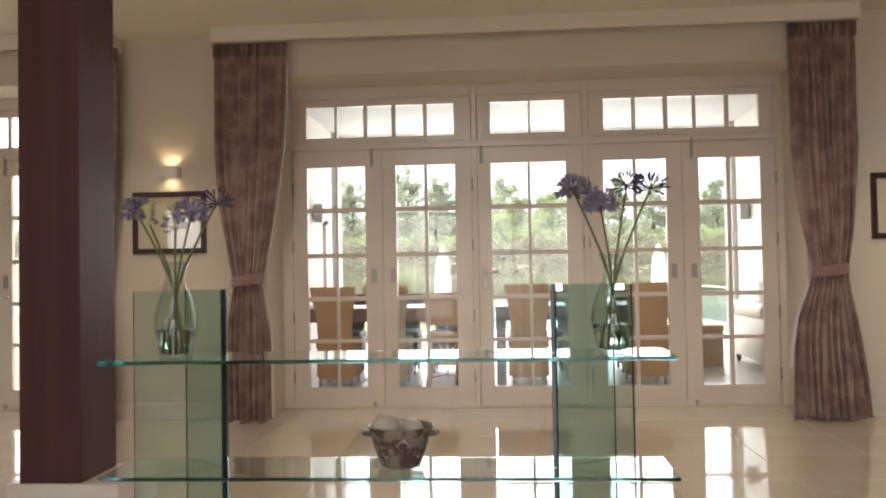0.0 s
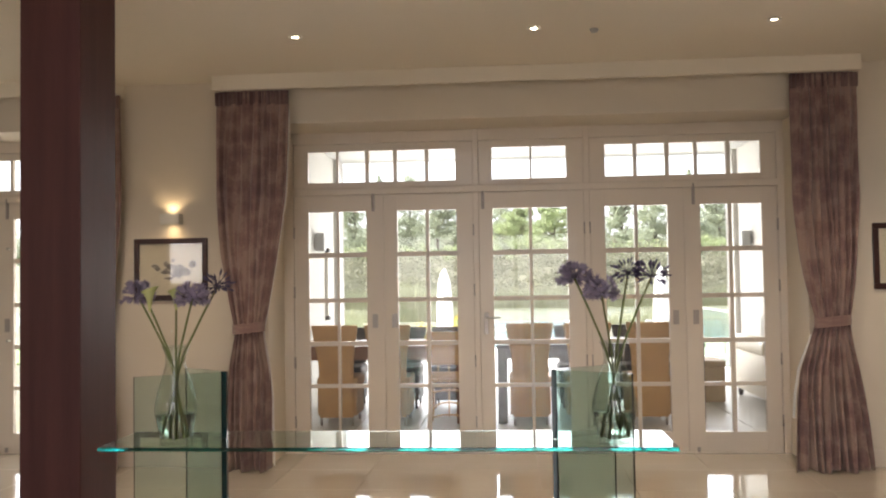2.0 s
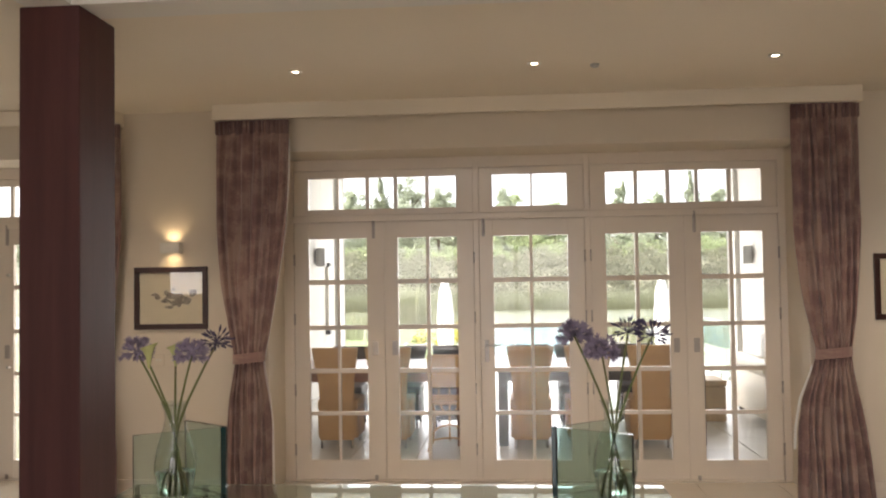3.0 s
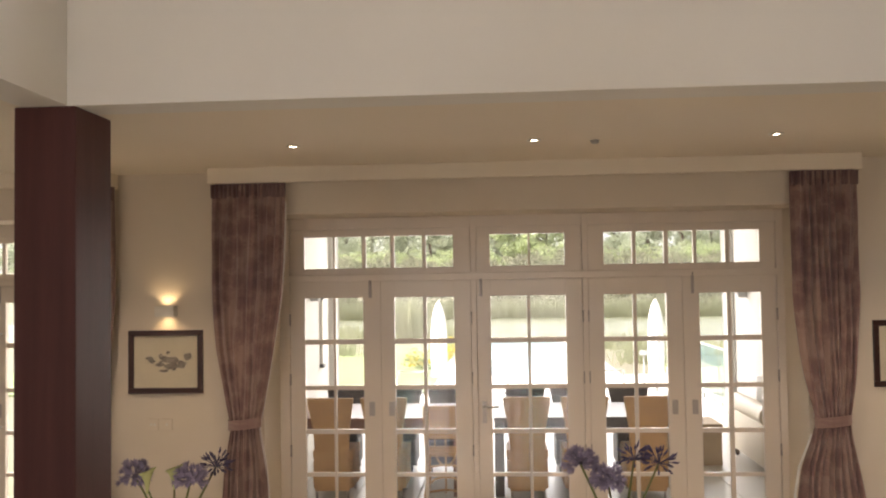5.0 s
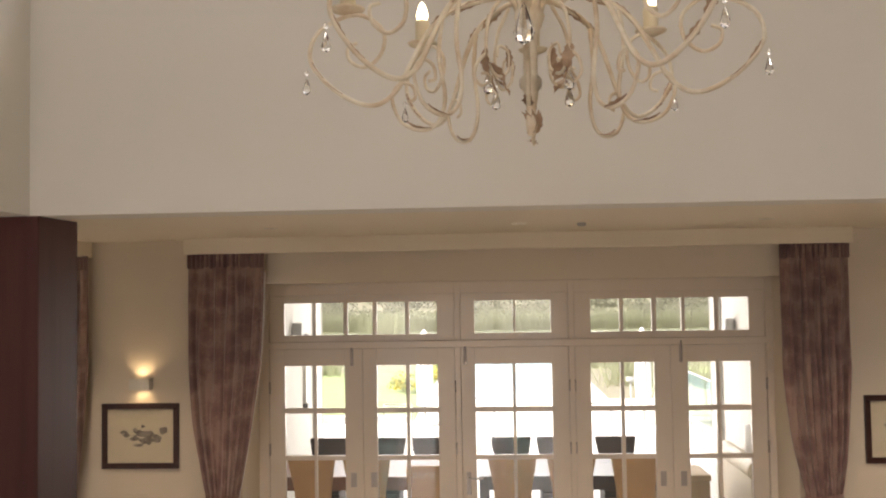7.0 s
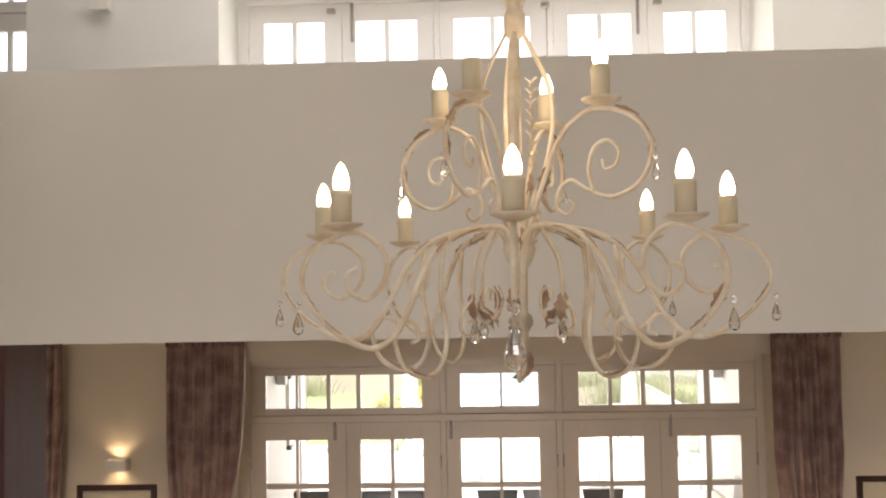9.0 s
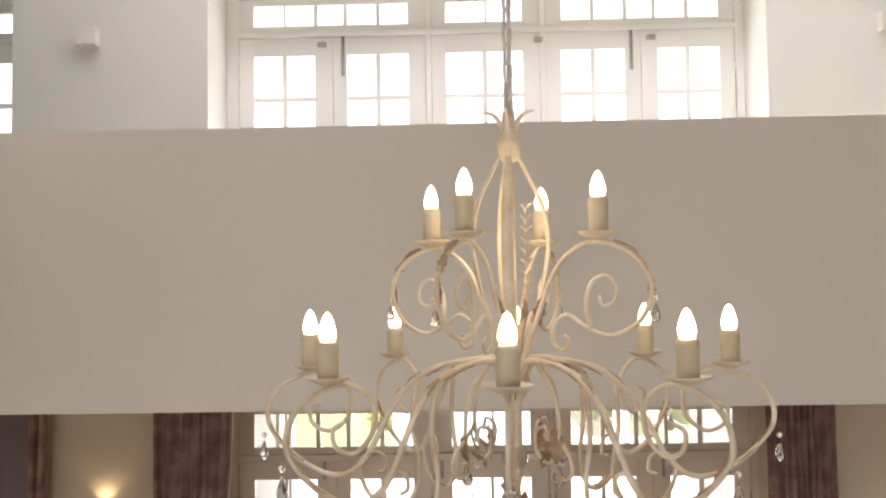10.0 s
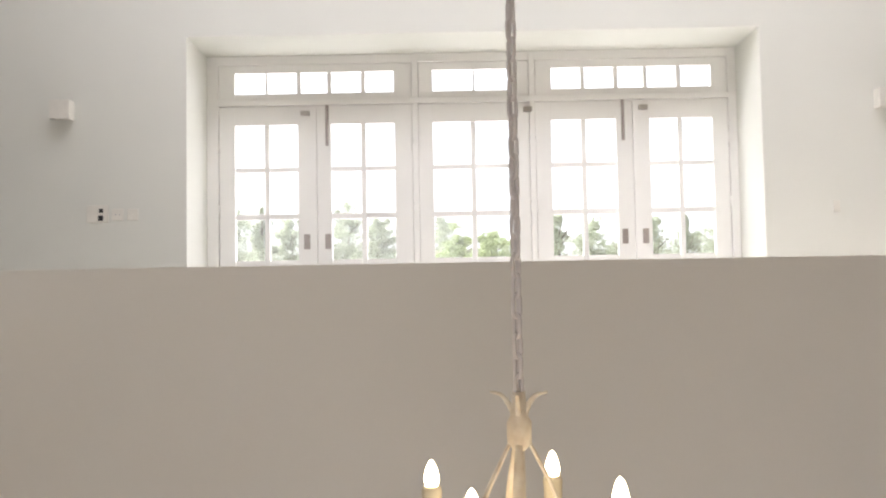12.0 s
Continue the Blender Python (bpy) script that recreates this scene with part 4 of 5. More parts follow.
def drop(parent, p, size=1.0):
    c = part("crystal_drop", lathe([(0, 0), (0.0028 * size, -0.006 * size), (0.0065 * size, -0.017 * size), (0.0088 * size, -0.026 * size), (0.0066 * size, -0.033 * size), (0, -0.037 * size)], 10, centre=(p[0], p[1], p[2] - 0.018 * size)), CRYSTAL, parent, "hanging crystal drop")
    part("crystal_bead", lathe([(0, 0), (0.005 * size, -0.004 * size), (0.005 * size, -0.008 * size), (0, -0.012 * size)], 8, centre=(p[0], p[1], p[2] - 0.003)), CRYSTAL, c)
    for f in c.data.polygons:
        f.use_smooth = False


BAR = 0.0066
SKEW = {3: -2.5, 5: -2.2, 7: -2.2}


def iron_leaf(parent, a, p, q, width, length, lift):
    """One pressed leaf lying along an arm from p towards q, both (radius, height)."""
    bm = bmesh.new()
    p0, p1 = turned([p, q], a)
    leaf_on(bm, p0, Vector(p1) - Vector(p0), width, length, lift)
    lf = part("iron_leaf", bm, CHAND_LEAF, parent)
    lf.modifiers.new("sheet", "SOLIDIFY").thickness = 0.0015


def flat_strap(path, angle, wide=0.0115, thick=0.0035):
    """A flat iron strap, its face turned outwards, along (radius, height) points."""
    bm = bmesh.new()
    c, s = math.cos(angle), math.sin(angle)
    rings = []
    n = len(path) - 1
    for i, (r, z) in enumerate(path):
        w = wide * (0.45 + 0.55 * math.sin(math.pi * i / n))
        rings.append([bm.verts.new(((r + dr) * c - e * s, (r + dr) * s + e * c, z - B)) for dr, e in ((-thick, -w), (thick * 0.4, -w), (thick, 0), (thick * 0.4, w), (-thick, w))])
    for p, q in zip(rings, rings[1:]):
        for i in range(5):
            bm.faces.new((p[i], p[(i + 1) % 5], q[(i + 1) % 5], q[i])).smooth = True
    bm.faces.new(rings[0][::-1]), bm.faces.new(rings[-1])
    return bm


for k in range(8):
    a = radians(TURN + 45 * k + SKEW.get(k, 0))
    main = smooth_path([(0.02, 3.10), (0.032, 3.14), (0.054, 3.155), (0.115, 3.150), (0.18, 3.130), (0.232, 3.082), (0.272, 3.010), (0.304, 2.955), (0.348, 2.926), (0.40, 2.935), (0.460, 2.976), (0.502, 3.035),
                        (0.486, 3.095), (0.425, 3.130), (0.375, 3.131), (0.332, 3.096), (0.335, 3.045), (0.372, 3.014), (0.408, 3.028), (0.414, 3.058), (0.392, 3.070)], 5)
    arm = part("lower_arm", sweep(turned([(q.x, q.y) for q in main], a), lambda t: BAR * (1 - 0.4 * t), 8), CHAND, chandelier)
    loop = smooth_path([(0.196, 3.118), (0.205, 3.03), (0.192, 2.94), (0.207, 2.883), (0.245, 2.864), (0.292, 2.885), (0.313, 2.94), (0.294, 2.972), (0.266, 2.965), (0.260, 2.938), (0.276, 2.930)], 5)
    part("scroll", sweep(turned([(q.x, q.y) for q in loop], a), lambda t: 0.0052 * (1 - 0.35 * t), 7), CHAND, arm)
    small = smooth_path([(0.07, 3.148), (0.115, 3.09), (0.125, 3.01), (0.10, 2.965), (0.066, 2.978), (0.062, 3.018), (0.088, 3.03), (0.096, 3.005)], 5)
    if k % 2:
        part("scroll", sweep(turned([(q.x, q.y) for q in small], a), lambda t: 0.0044 * (1 - 0.3 * t), 7), CHAND, arm)
        iron_leaf(arm, a, (0.122, 2.99), (0.09, 2.962), 0.019, 0.065, 0.008)
        iron_leaf(arm, a, (0.128, 3.02), (0.118, 2.965), 0.017, 0.06, -0.008)
        iron_leaf(arm, a, (0.064, 2.985), (0.07, 3.035), 0.014, 0.05, 0.006)
        curl = smooth_path([(0.125, 3.01), (0.150, 2.985), (0.158, 2.955), (0.140, 2.938), (0.120, 2.948), (0.124, 2.966), (0.138, 2.964)], 5)
        part("scroll", sweep(turned([(q.x, q.y) for q in curl], a), lambda t: 0.004 * (1 - 0.3 * t), 7), CHAND, arm)
    iron_leaf(arm, a, (0.10, 3.152), (0.18, 3.12), 0.014, 0.08, 0.006)
    iron_leaf(arm, a, (0.185, 3.132), (0.238, 3.078), 0.011, 0.06, 0.004)
    iron_leaf(arm, a, (0.222, 2.866), (0.295, 2.888), 0.013, 0.06, -0.006)
    iron_leaf(arm, a, (0.425, 2.952), (0.468, 2.988), 0.011, 0.06, -0.004)
    iron_leaf(arm, a, (0.470, 2.99), (0.502, 3.04), 0.012, 0.06, -0.004)
    candle(arm, 0.423 if k != 4 else 0.413, a, 3.136, 3.261)
    drop(arm, turned([(0.511, 3.015)], a)[0], 2.0 if k == 6 else 1.1)
    if k % 2:
        drop(arm, turned([(0.122, 2.992)], a)[0], 1.3)

for k in range(4):
    a = radians(-29.5 + 90 * k + (5 if k == 1 else 0))
    pts = smooth_path([(0.018, 3.13), (0.035, 3.185), (0.062, 3.255), (0.095, 3.33), (0.14, 3.372), (0.19, 3.383), (0.256, 3.355), (0.288, 3.30), (0.266, 3.235), (0.208, 3.205), (0.155, 3.222), (0.12, 3.244), (0.092, 3.224), (0.088, 3.19), (0.11, 3.175), (0.123, 3.192), (0.112, 3.204)], 6)
    arm = part("upper_arm", sweep(turned([(q.x, q.y) for q in pts], a), lambda t: 0.0058 * (1 - 0.35 * t), 8), CHAND, chandelier)
    curl = smooth_path([(0.168, 3.216), (0.158, 3.262), (0.170, 3.305), (0.198, 3.318), (0.220, 3.298), (0.214, 3.268), (0.192, 3.262), (0.186, 3.280)], 5)
    part("scroll", sweep(turned([(q.x, q.y) for q in curl], a), lambda t: 0.0046 * (1 - 0.3 * t), 7), CHAND, arm)
    for p, q in (((0.215, 3.385), (0.258, 3.362)), ((0.256, 3.36), (0.284, 3.318)), ((0.287, 3.315), (0.282, 3.262))):
        iron_leaf(arm, a, p, q, 0.010, 0.055, 0.004)
    iron_leaf(arm, a, (0.05, 3.22), (0.07, 3.28), 0.014, 0.07, 0.006)
    candle(arm, 0.187, a, 3.388, 3.520)
    drop(arm, turned([(0.294, 3.285)], a)[0], 1.0)
    cage = smooth_path([(0.012, 3.575), (0.036, 3.53), (0.068, 3.46), (0.078, 3.38), (0.062, 3.29), (0.034, 3.20), (0.018, 3.14)], 6)
    part("cage_strap", flat_strap([(q.x, q.y) for q in cage], radians((8, 100, 188, 262)[k])), CHAND, chandelier)
    ear = smooth_path([(0.008, 3.585), (0.012, 3.62), (0.030, 3.648), (0.052, 3.655)], 5)
    part("crown_leaf", sweep(turned([(q.x, q.y) for q in ear], a + radians(20)), lambda t: 0.007 * (1 - 0.8 * t) + 0.001, 6), CHAND, chandelier)
part("stem_rod", lathe([(0, 2.842 - B), (0.008, 2.844 - B), (0.013, 2.865 - B), (0.010, 2.90 - B), (0.0155, 2.93 - B), (0.0155, 3.07 - B), (0.026, 3.085 - B), (0.034, 3.11 - B), (0.026, 3.135 - B), (0.011, 3.16 - B), (0.009, 3.58 - B), (0.0, 3.58 - B)], 18), CHAND, chandelier)
for k in range(9):
    bm = bmesh.new()
    for s in (-1, 1):
        leaf_on(bm, (0.03, -0.02, 3.27 - B + 0.022 * k), (s * 0.5, 0, 0.8), 0.004, 0.022, 0.003)
    gr = part("wheat_grain", bm, CHAND, chandelier)
    gr.modifiers.new("sheet", "SOLIDIFY").thickness = 0.003
part("top_knot", lathe([(0.010, 3.55 - B), (0.022, 3.562 - B), (0.023, 3.60 - B), (0.015, 3.615 - B), (0.012, 3.655 - B), (0.0, 3.655 - B)], 16), CHAND, chandelier)
for k in range(8):
    a = k * math.pi / 4
    bm = bmesh.new()
    leaf_on(bm, (0.009 * math.cos(a), 0.009 * math.sin(a), 2.848 - B), (math.cos(a) * 0.22, math.sin(a) * 0.22, 0.9), 0.010, 0.05, 0.01)
    lf = part("bottom_leaf", bm, CHAND_LEAF, chandelier)
    lf.modifiers.new("sheet", "SOLIDIFY").thickness = 0.0015
part("crystal_ball", lathe([(0.009, 2.940 - B)] + [(0.009 + 0.017 * math.sin(math.pi * i / 8), 2.940 - B + 0.020 * (1 - math.cos(math.pi * i / 8))) for i in range(1, 8)] + [(0.009, 2.980 - B)], 14), CRYSTAL, chandelier, "clear glass collar on the stem")
lamp("chandelier_glow", "POINT", pose(CX, CY, 3.40), 1.9, (1.0, 0.8, 0.52), soft=0.25)

chain = thing("chain", CX, CY, 3.625, "grey iron chain holding the chandelier", "chain")
link = []
for i in range(20):
    a = 2 * math.pi * i / 20
    link.append((0.0085 * math.cos(a), 0, 0.013 * math.sin(a) + (0.0085 if math.sin(a) > 0 else -0.0085)))
link_mesh = mesh_of("link", sweep(link, 0.0036, 7, closed=True), CHAIN)
n_links = int((TOP - 3.645) / 0.0365)
for i in range(n_links):
    o = piece("link", link_mesh, chain, 0, 0, 0.04 + 0.0365 * i)
    o.rotation_euler = (0, 0, radians(35 + 90 * (i % 2) + 4 * math.sin(i * 1.3)))
rose = part("ceiling_rose", lathe([(0, 0), (0.02, 0.0), (0.06, 0.03), (0.065, 0.045), (0, 0.045)], 24, centre=(0, 0, TOP - 3.625 - 0.046)), CHAND, chain)
cord = part("cable", sweep(smooth_path([(0.004 * math.sin(i * 1.7), 0.006 + 0.004 * math.cos(i), 0.02 + i * 0.2) for i in range(16)], 5), 0.0038, 6), CHAIN, chain)


# ---- the covered patio ----
PF, PYE, PXL, PXR, PC = -0.03, 7.0, -2.6, 3.55, 3.27
GZ = -0.42
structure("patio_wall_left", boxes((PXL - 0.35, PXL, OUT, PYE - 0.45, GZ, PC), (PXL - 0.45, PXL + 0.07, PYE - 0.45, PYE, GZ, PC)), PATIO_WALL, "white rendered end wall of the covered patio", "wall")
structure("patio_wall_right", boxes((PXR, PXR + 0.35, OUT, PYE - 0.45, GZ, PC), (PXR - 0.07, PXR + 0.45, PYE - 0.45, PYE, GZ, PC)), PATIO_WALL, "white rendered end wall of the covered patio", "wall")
structure("ceiling_patio", boxes((PXL - 0.45, PXR + 0.45, OUT, PYE + 0.1, PC, PC + 0.25)), PATIO_CEIL, "pale patio ceiling, its shade put into the colour", "ceiling")
structure("house_wall_band", boxes((X0, X1, OUT, OUT + 0.06, PC + 0.25, PC + 0.3)), WHITE_WALL, "white band on the outer wall", "wall")


def speaker(x, y, z, face):
    s = thing("loudspeaker", x, y, z, "small grey outdoor loudspeaker on the patio wall", "loudspeaker", "loudspeakers on the patio")
    part("cabinet", boxes((face * 0.02, face * 0.15, -0.075, 0.075, 0, 0.26), bevel=0.02), GREY_PLASTIC, s)
    part("bracket", boxes((0.0, face * 0.02, -0.02, 0.02, 0.08, 0.18) if face > 0 else (face * 0.02, 0.0, -0.02, 0.02, 0.08, 0.18)), GREY_PLASTIC, s)


def dining_chair(x, y, material, label, rz=0, group="dining chairs on the patio"):
    tall = 1.0 if material is RATTAN else 0.885
    c = thing("dining_chair", x, y, PF, label, "chair", group, rz=rz)
    bm = bmesh.new()
    # high back, slightly flared to the top and leaning away from the seat
    rows = ((0.08, 0.165, 0.0), (0.45, 0.165, 0.0), (0.66, 0.174, -0.025), (0.90, 0.216, -0.07), (0.958, 0.223, -0.082), (0.970, 0.214, -0.083))
    rings = []
    for z, w, d in rows:
        z *= tall
        rings.append([bm.verts.new(p) for p in ((-w, d - 0.028, z), (w, d - 0.028, z), (w, d + 0.028, z), (-w, d + 0.028, z))])
    for a, b in zip(rings, rings[1:]):
        for i in range(4):
            bm.faces.new((a[i], a[(i + 1) % 4], b[(i + 1) % 4], b[i]))
    bm.faces.new(rings[0][::-1]), bm.faces.new(rings[-1])
    bmesh.ops.bevel(bm, geom=[e for e in bm.edges if abs(e.verts[0].co.z - e.verts[1].co.z) > 0.02], offset=0.014, segments=2, affect="EDGES")
    part("backrest", bm, material, c)
    part("seat", boxes((-0.20, 0.20, 0.03, 0.47, 0.36, 0.46), bevel=0.02), material, c)
    part("apron", boxes((-0.195, 0.195, 0.032, 0.45, 0.09, 0.359), bevel=0.015), material, c)
    for sx in (-1, 1):
        for yy in (0.0, 0.42):
            part("leg", sweep([(sx * 0.15, yy, 0.1), (sx * 0.15, yy, 0.0)], 0.014, 8), STEEL if material is RATTAN else DARK_WOOD, c)
        if material is not RATTAN:
            part("armrest", boxes((sx * 0.195 - 0.025, sx * 0.195 + 0.025, 0.0, 0.42, 0.60, 0.63), bevel=0.008), material, c)
    return c


def table(x0, x1, y0, y1, material, label):
    t = thing("dining_table", (x0 + x1) / 2, (y0 + y1) / 2, PF, label, "table", "dining tables on the patio")
    w, d = (x1 - x0) / 2, (y1 - y0) / 2
    n = 5
    for i in range(n):
        a, b = -d + 2 * d * i / n, -d + 2 * d * (i + 1) / n
        part("plank", boxes((-w, w, a + 0.001, b - 0.001, 0.715, 0.755), bevel=0.003), material, t)
    part("apron", boxes((-w + 0.03, w - 0.03, -d + 0.03, -d + 0.055, 0.62, 0.714), (-w + 0.03, w - 0.03, d - 0.055, d - 0.03, 0.62, 0.714)), material, t)
    for sx in (-1, 1):
        for sy in (-1, 1):
            part("leg", boxes((sx * (w - 0.05) - 0.045, sx * (w - 0.05) + 0.045, sy * (d - 0.05) - 0.045, sy * (d - 0.05) + 0.045, 0, 0.714), bevel=0.006), material, t)
    return t


table(-2.25, -0.32, 1.60, 2.62, TABLE_WOOD, "reddish brown plank dining table on the patio")
table(-0.02, 1.95, 1.60, 2.62, DARK_WOOD, "dark stained plank dining table on the patio")
for x in (-1.575, -1.06, 0.294, 0.835, 1.42):
    dining_chair(x, 1.53, RATTAN, "high-backed honey rattan dining chair at the patio table", rz=0)
for x in (-1.71, -1.07, -0.56, 0.32, 0.82, 1.47):
    dining_chair(x, 3.05, DARK_RATTAN, "dark brown woven dining chair across the patio table", rz=180)

# a cane bar chair beside the near row
stool = thing("cane_chair", -0.47, 1.36, PF, "open cane chair with bent rattan rods", "chair")
part("back_panel", boxes((-0.20, 0.20, -0.015, 0.015, 0.595, 0.905), bevel=0.01), RATTAN, stool)
part("back_band", boxes((-0.19, 0.19, -0.014, 0.014, 0.47, 0.53), bevel=0.008), RATTAN, stool)
for x in (-0.10, 0.0, 0.10):
    part("spindle", sweep([(x, 0, 0.525), (x, 0, 0.60)], 0.007, 7), RATTAN, stool)
part("centre_rod", sweep(smooth_path([(0, 0, 0.475), (0, -0.015, 0.25), (0, -0.015, 0.10)], 5), 0.008, 7), RATTAN, stool)
for sx in (-1, 1):
    part("rear_post", sweep(smooth_path([(sx * 0.20, 0.0, 0.9), (sx * 0.19, 0.0, 0.6), (sx * 0.175, 0.02, 0.3), (sx * 0.20, -0.02, 0.0)], 5), 0.013, 8), RATTAN, stool)
    part("front_post", sweep(smooth_path([(sx * 0.19, 0.38, 0.46), (sx * 0.18, 0.38, 0.2), (sx * 0.2, 0.40, 0.0)], 5), 0.013, 8), RATTAN, stool)
    part("rod", sweep(smooth_path([(sx * 0.10, 0, 0.475), (sx * 0.07, -0.01, 0.40), (sx * 0.02, -0.015, 0.345)], 5), 0.008, 7), RATTAN, stool)
for z in (0.33, 0.10):
    part("ring_rail", sweep(smooth_path([(-0.19, 0, z), (0, -0.02, z + 0.03), (0.19, 0, z)], 6), 0.010, 7), RATTAN, stool)
part("arched_rail", sweep(smooth_path([(-0.19, -0.01, 0.15), (-0.1, -0.015, 0.225), (0, -0.015, 0.245), (0.1, -0.015, 0.225), (0.19, -0.01, 0.15)], 6), 0.010, 7), RATTAN, stool)
part("seat", boxes((-0.2, 0.2, 0.0, 0.4, 0.43, 0.46), bevel=0.01), RATTAN, stool)

# rolled, buttoned leather sofa
sofa = thing("chesterfield_sofa", 2.735, 2.42, PF, "cream buttoned leather chesterfield sofa on the patio", "sofa")
part("outer_panel", boxes((0.0, 0.10, 0.0, 1.25, 0.09, 0.60), bevel=0.015), CREAM_LEATHER, sofa)
bm = bmesh.new()
rings = []
ny, na = 40, 22
for j in range(ny + 1):
    yy = 1.25 * j / ny
    ring = []
    for i in range(na):
        a = 2 * math.pi * i / na
        dimple = 0.016 * max(0, math.cos(yy * 2 * math.pi / 0.125)) * max(0, math.cos(a * 2 + 0.3))
        r = 0.105 - dimple
        ring.append(bm.verts.new((0.07 + r * math.cos(a), yy, 0.615 + r * 0.95 * math.sin(a))))
    rings.append(ring)
for a, b in zip(rings, rings[1:]):
    for i in range(na):
        f = bm.faces.new((a[i], a[(i + 1) % na], b[(i + 1) % na], b[i]))
        f.smooth = True
bm.faces.new(rings[0][::-1]), bm.faces.new(rings[-1])
part("rolled_top", bm, CREAM_LEATHER, sofa, "buttoned cream leather roll")
part("seat_base", boxes((0.101, 0.78, 0.01, 1.24, 0.09, 0.40), bevel=0.02), CREAM_LEATHER, sofa)
for k in range(2):
    part("seat_cushion", boxes((0.18, 0.77, 0.03 + k * 0.6, 0.62 + k * 0.6, 0.401, 0.52), bevel=0.03), CREAM_LEATHER, sofa)
for xx, yy in ((0.05, 0.05), (0.05, 1.2), (0.72, 0.05), (0.72, 1.2)):
    part("foot", lathe([(0, 0), (0.02, 0), (0.032, 0.05), (0.03, 0.09), (0, 0.09)], 14, centre=(xx, yy, 0)), DARK_WOOD, sofa)
for k, yy in enumerate((2.85, 3.3)):
    c = thing("cushion", 3.1, yy, PF + 0.523, "plump cream scatter cushion on the sofa", "cushion", "cushions on the sofa", rz=20 * k)
    bm = bmesh.new()
    bmesh.ops.create_cube(bm, size=1)
    bmesh.ops.subdivide_edges(bm, edges=bm.edges, cuts=6, use_grid_fill=True)
    for v in bm.verts:
        v.co.x, v.co.z = v.co.x * 0.16 * (1 - 3.2 * (v.co.y ** 4) - 3.2 * v.co.z ** 4), v.co.z * 0.4 + 0.2
        v.co.y *= 0.42
    for f in bm.faces:
        f.smooth = True
    part("cushion_cover", bm, CANVAS, c)

trunk = thing("wicker_trunk", 2.2, 3.27, PF, "woven willow storage trunk with a closed lid", "trunk")
part("trunk_body", boxes((-0.42, 0.265, -0.27, 0.27, 0.0, 0.385), bevel=0.015), BASKET, trunk)
part("trunk_lid", boxes((-0.43, 0.275, -0.28, 0.28, 0.387, 0.455), bevel=0.015), BASKET, trunk)
part("trunk_latch", boxes((-0.03, 0.03, -0.292, -0.271, 0.33, 0.43), bevel=0.003), IRON, trunk)
speaker(PXL, 5.2, 1.79, 1)
speaker(PXR, 5.85, 1.74, -1)
rail = thing("wall_heater", PXL, 5.92, 0.8, "slim white wall fitting with dark ends", "fitting")
part("housing", boxes((0.0, 0.05, -0.06, 0.06, 0.06, 1.0), bevel=0.008), WHITE_PLASTIC, rail)
for z in (0.0, 1.0):
    part("end_cap", boxes((0.0, 0.07, -0.08, 0.08, z, z + 0.058), bevel=0.006), BLACK_PLASTIC, rail)
strip = thing("wall_rail", PXR, 4.6, 0.85, "short pale bracket on the patio wall", "bracket")
part("bar", sweep(smooth_path([(-0.002, 0, 0), (-0.05, 0, 0.02), (-0.05, 0, 0.26), (-0.002, 0, 0.28)], 5), 0.012, 8), GREY_PLASTIC, strip)


# ---- garden ----
ground_bm = bmesh.new()
NX, NY = 60, 90
verts = []
for j in range(NY + 1):
    y = OUT - 14 + 900 * (j / NY) ** 2.2
    row = []
    for i in range(NX + 1):
        u = 2 * i / NX - 1
        x = math.copysign(abs(u) ** 2.0, u) * 600
        z = GZ - 0.02
        shore = 34 - 7 * max(0.0, min(1.0, (x - 2.7) / 3.2))
        if y > shore:
            z += -0.55 * min(1, (y - shore) / 4)
        if y > 62:
            z += min(5.5, (y - 62) * 0.085) + 0.5 * noise.noise(Vector((x * 0.05, y * 0.05, 0)))
        row.append(ground_bm.verts.new((x, y, z)))
    verts.append(row)
for j in range(NY):
    for i in range(NX):
        f = ground_bm.faces.new((verts[j][i], verts[j][i + 1], verts[j + 1][i + 1], verts[j + 1][i]))
        f.smooth = True
structure("ground", ground_bm, FIELD, "dry grassy meadow rising behind the pond", "ground")
structure("pavement", boxes((-1.75, 4.5, PYE, 16.0, GZ - 0.2, GZ), (-1.6, -0.6, 16.0, 30.5, GZ - 0.2, GZ - 0.001), (2.4, 3.1, 16.0, 30.5, GZ - 0.2, GZ - 0.001), (-6.5, -1.75, PYE, 12.5, GZ - 0.2, GZ - 0.001)), PAVING, "pale paved terrace round the pool", "pavement")
structure("pool", boxes((-0.6, 2.4, 16.0, 30.0, GZ - 0.6, GZ - 0.01)), WATER, "pale blue swimming pool water", "water")
structure("pond", boxes((-60, 60, 26.5, 58, GZ - 1.2, GZ - 0.34)), POND, "still green pond with reeds round it", "water")
structure("lawn", boxes((-14, -1.6, 12.5, 23.0, GZ - 0.2, GZ + 0.03)), GRASS, "bright green mown lawn beside the terrace", "lawn")
structure("lawn_right", boxes((4.5, 16, 13.0, 24.0, GZ - 0.2, GZ + 0.02)), GRASS, "bright green mown lawn beside the pool", "lawn")
structure("terrace_step", boxes((-6.5, -1.7, 12.25, 12.49, GZ, GZ + 0.14), bevel=0.01), GREY_PLASTIC, "low grey kerb at the lawn edge", "kerb")


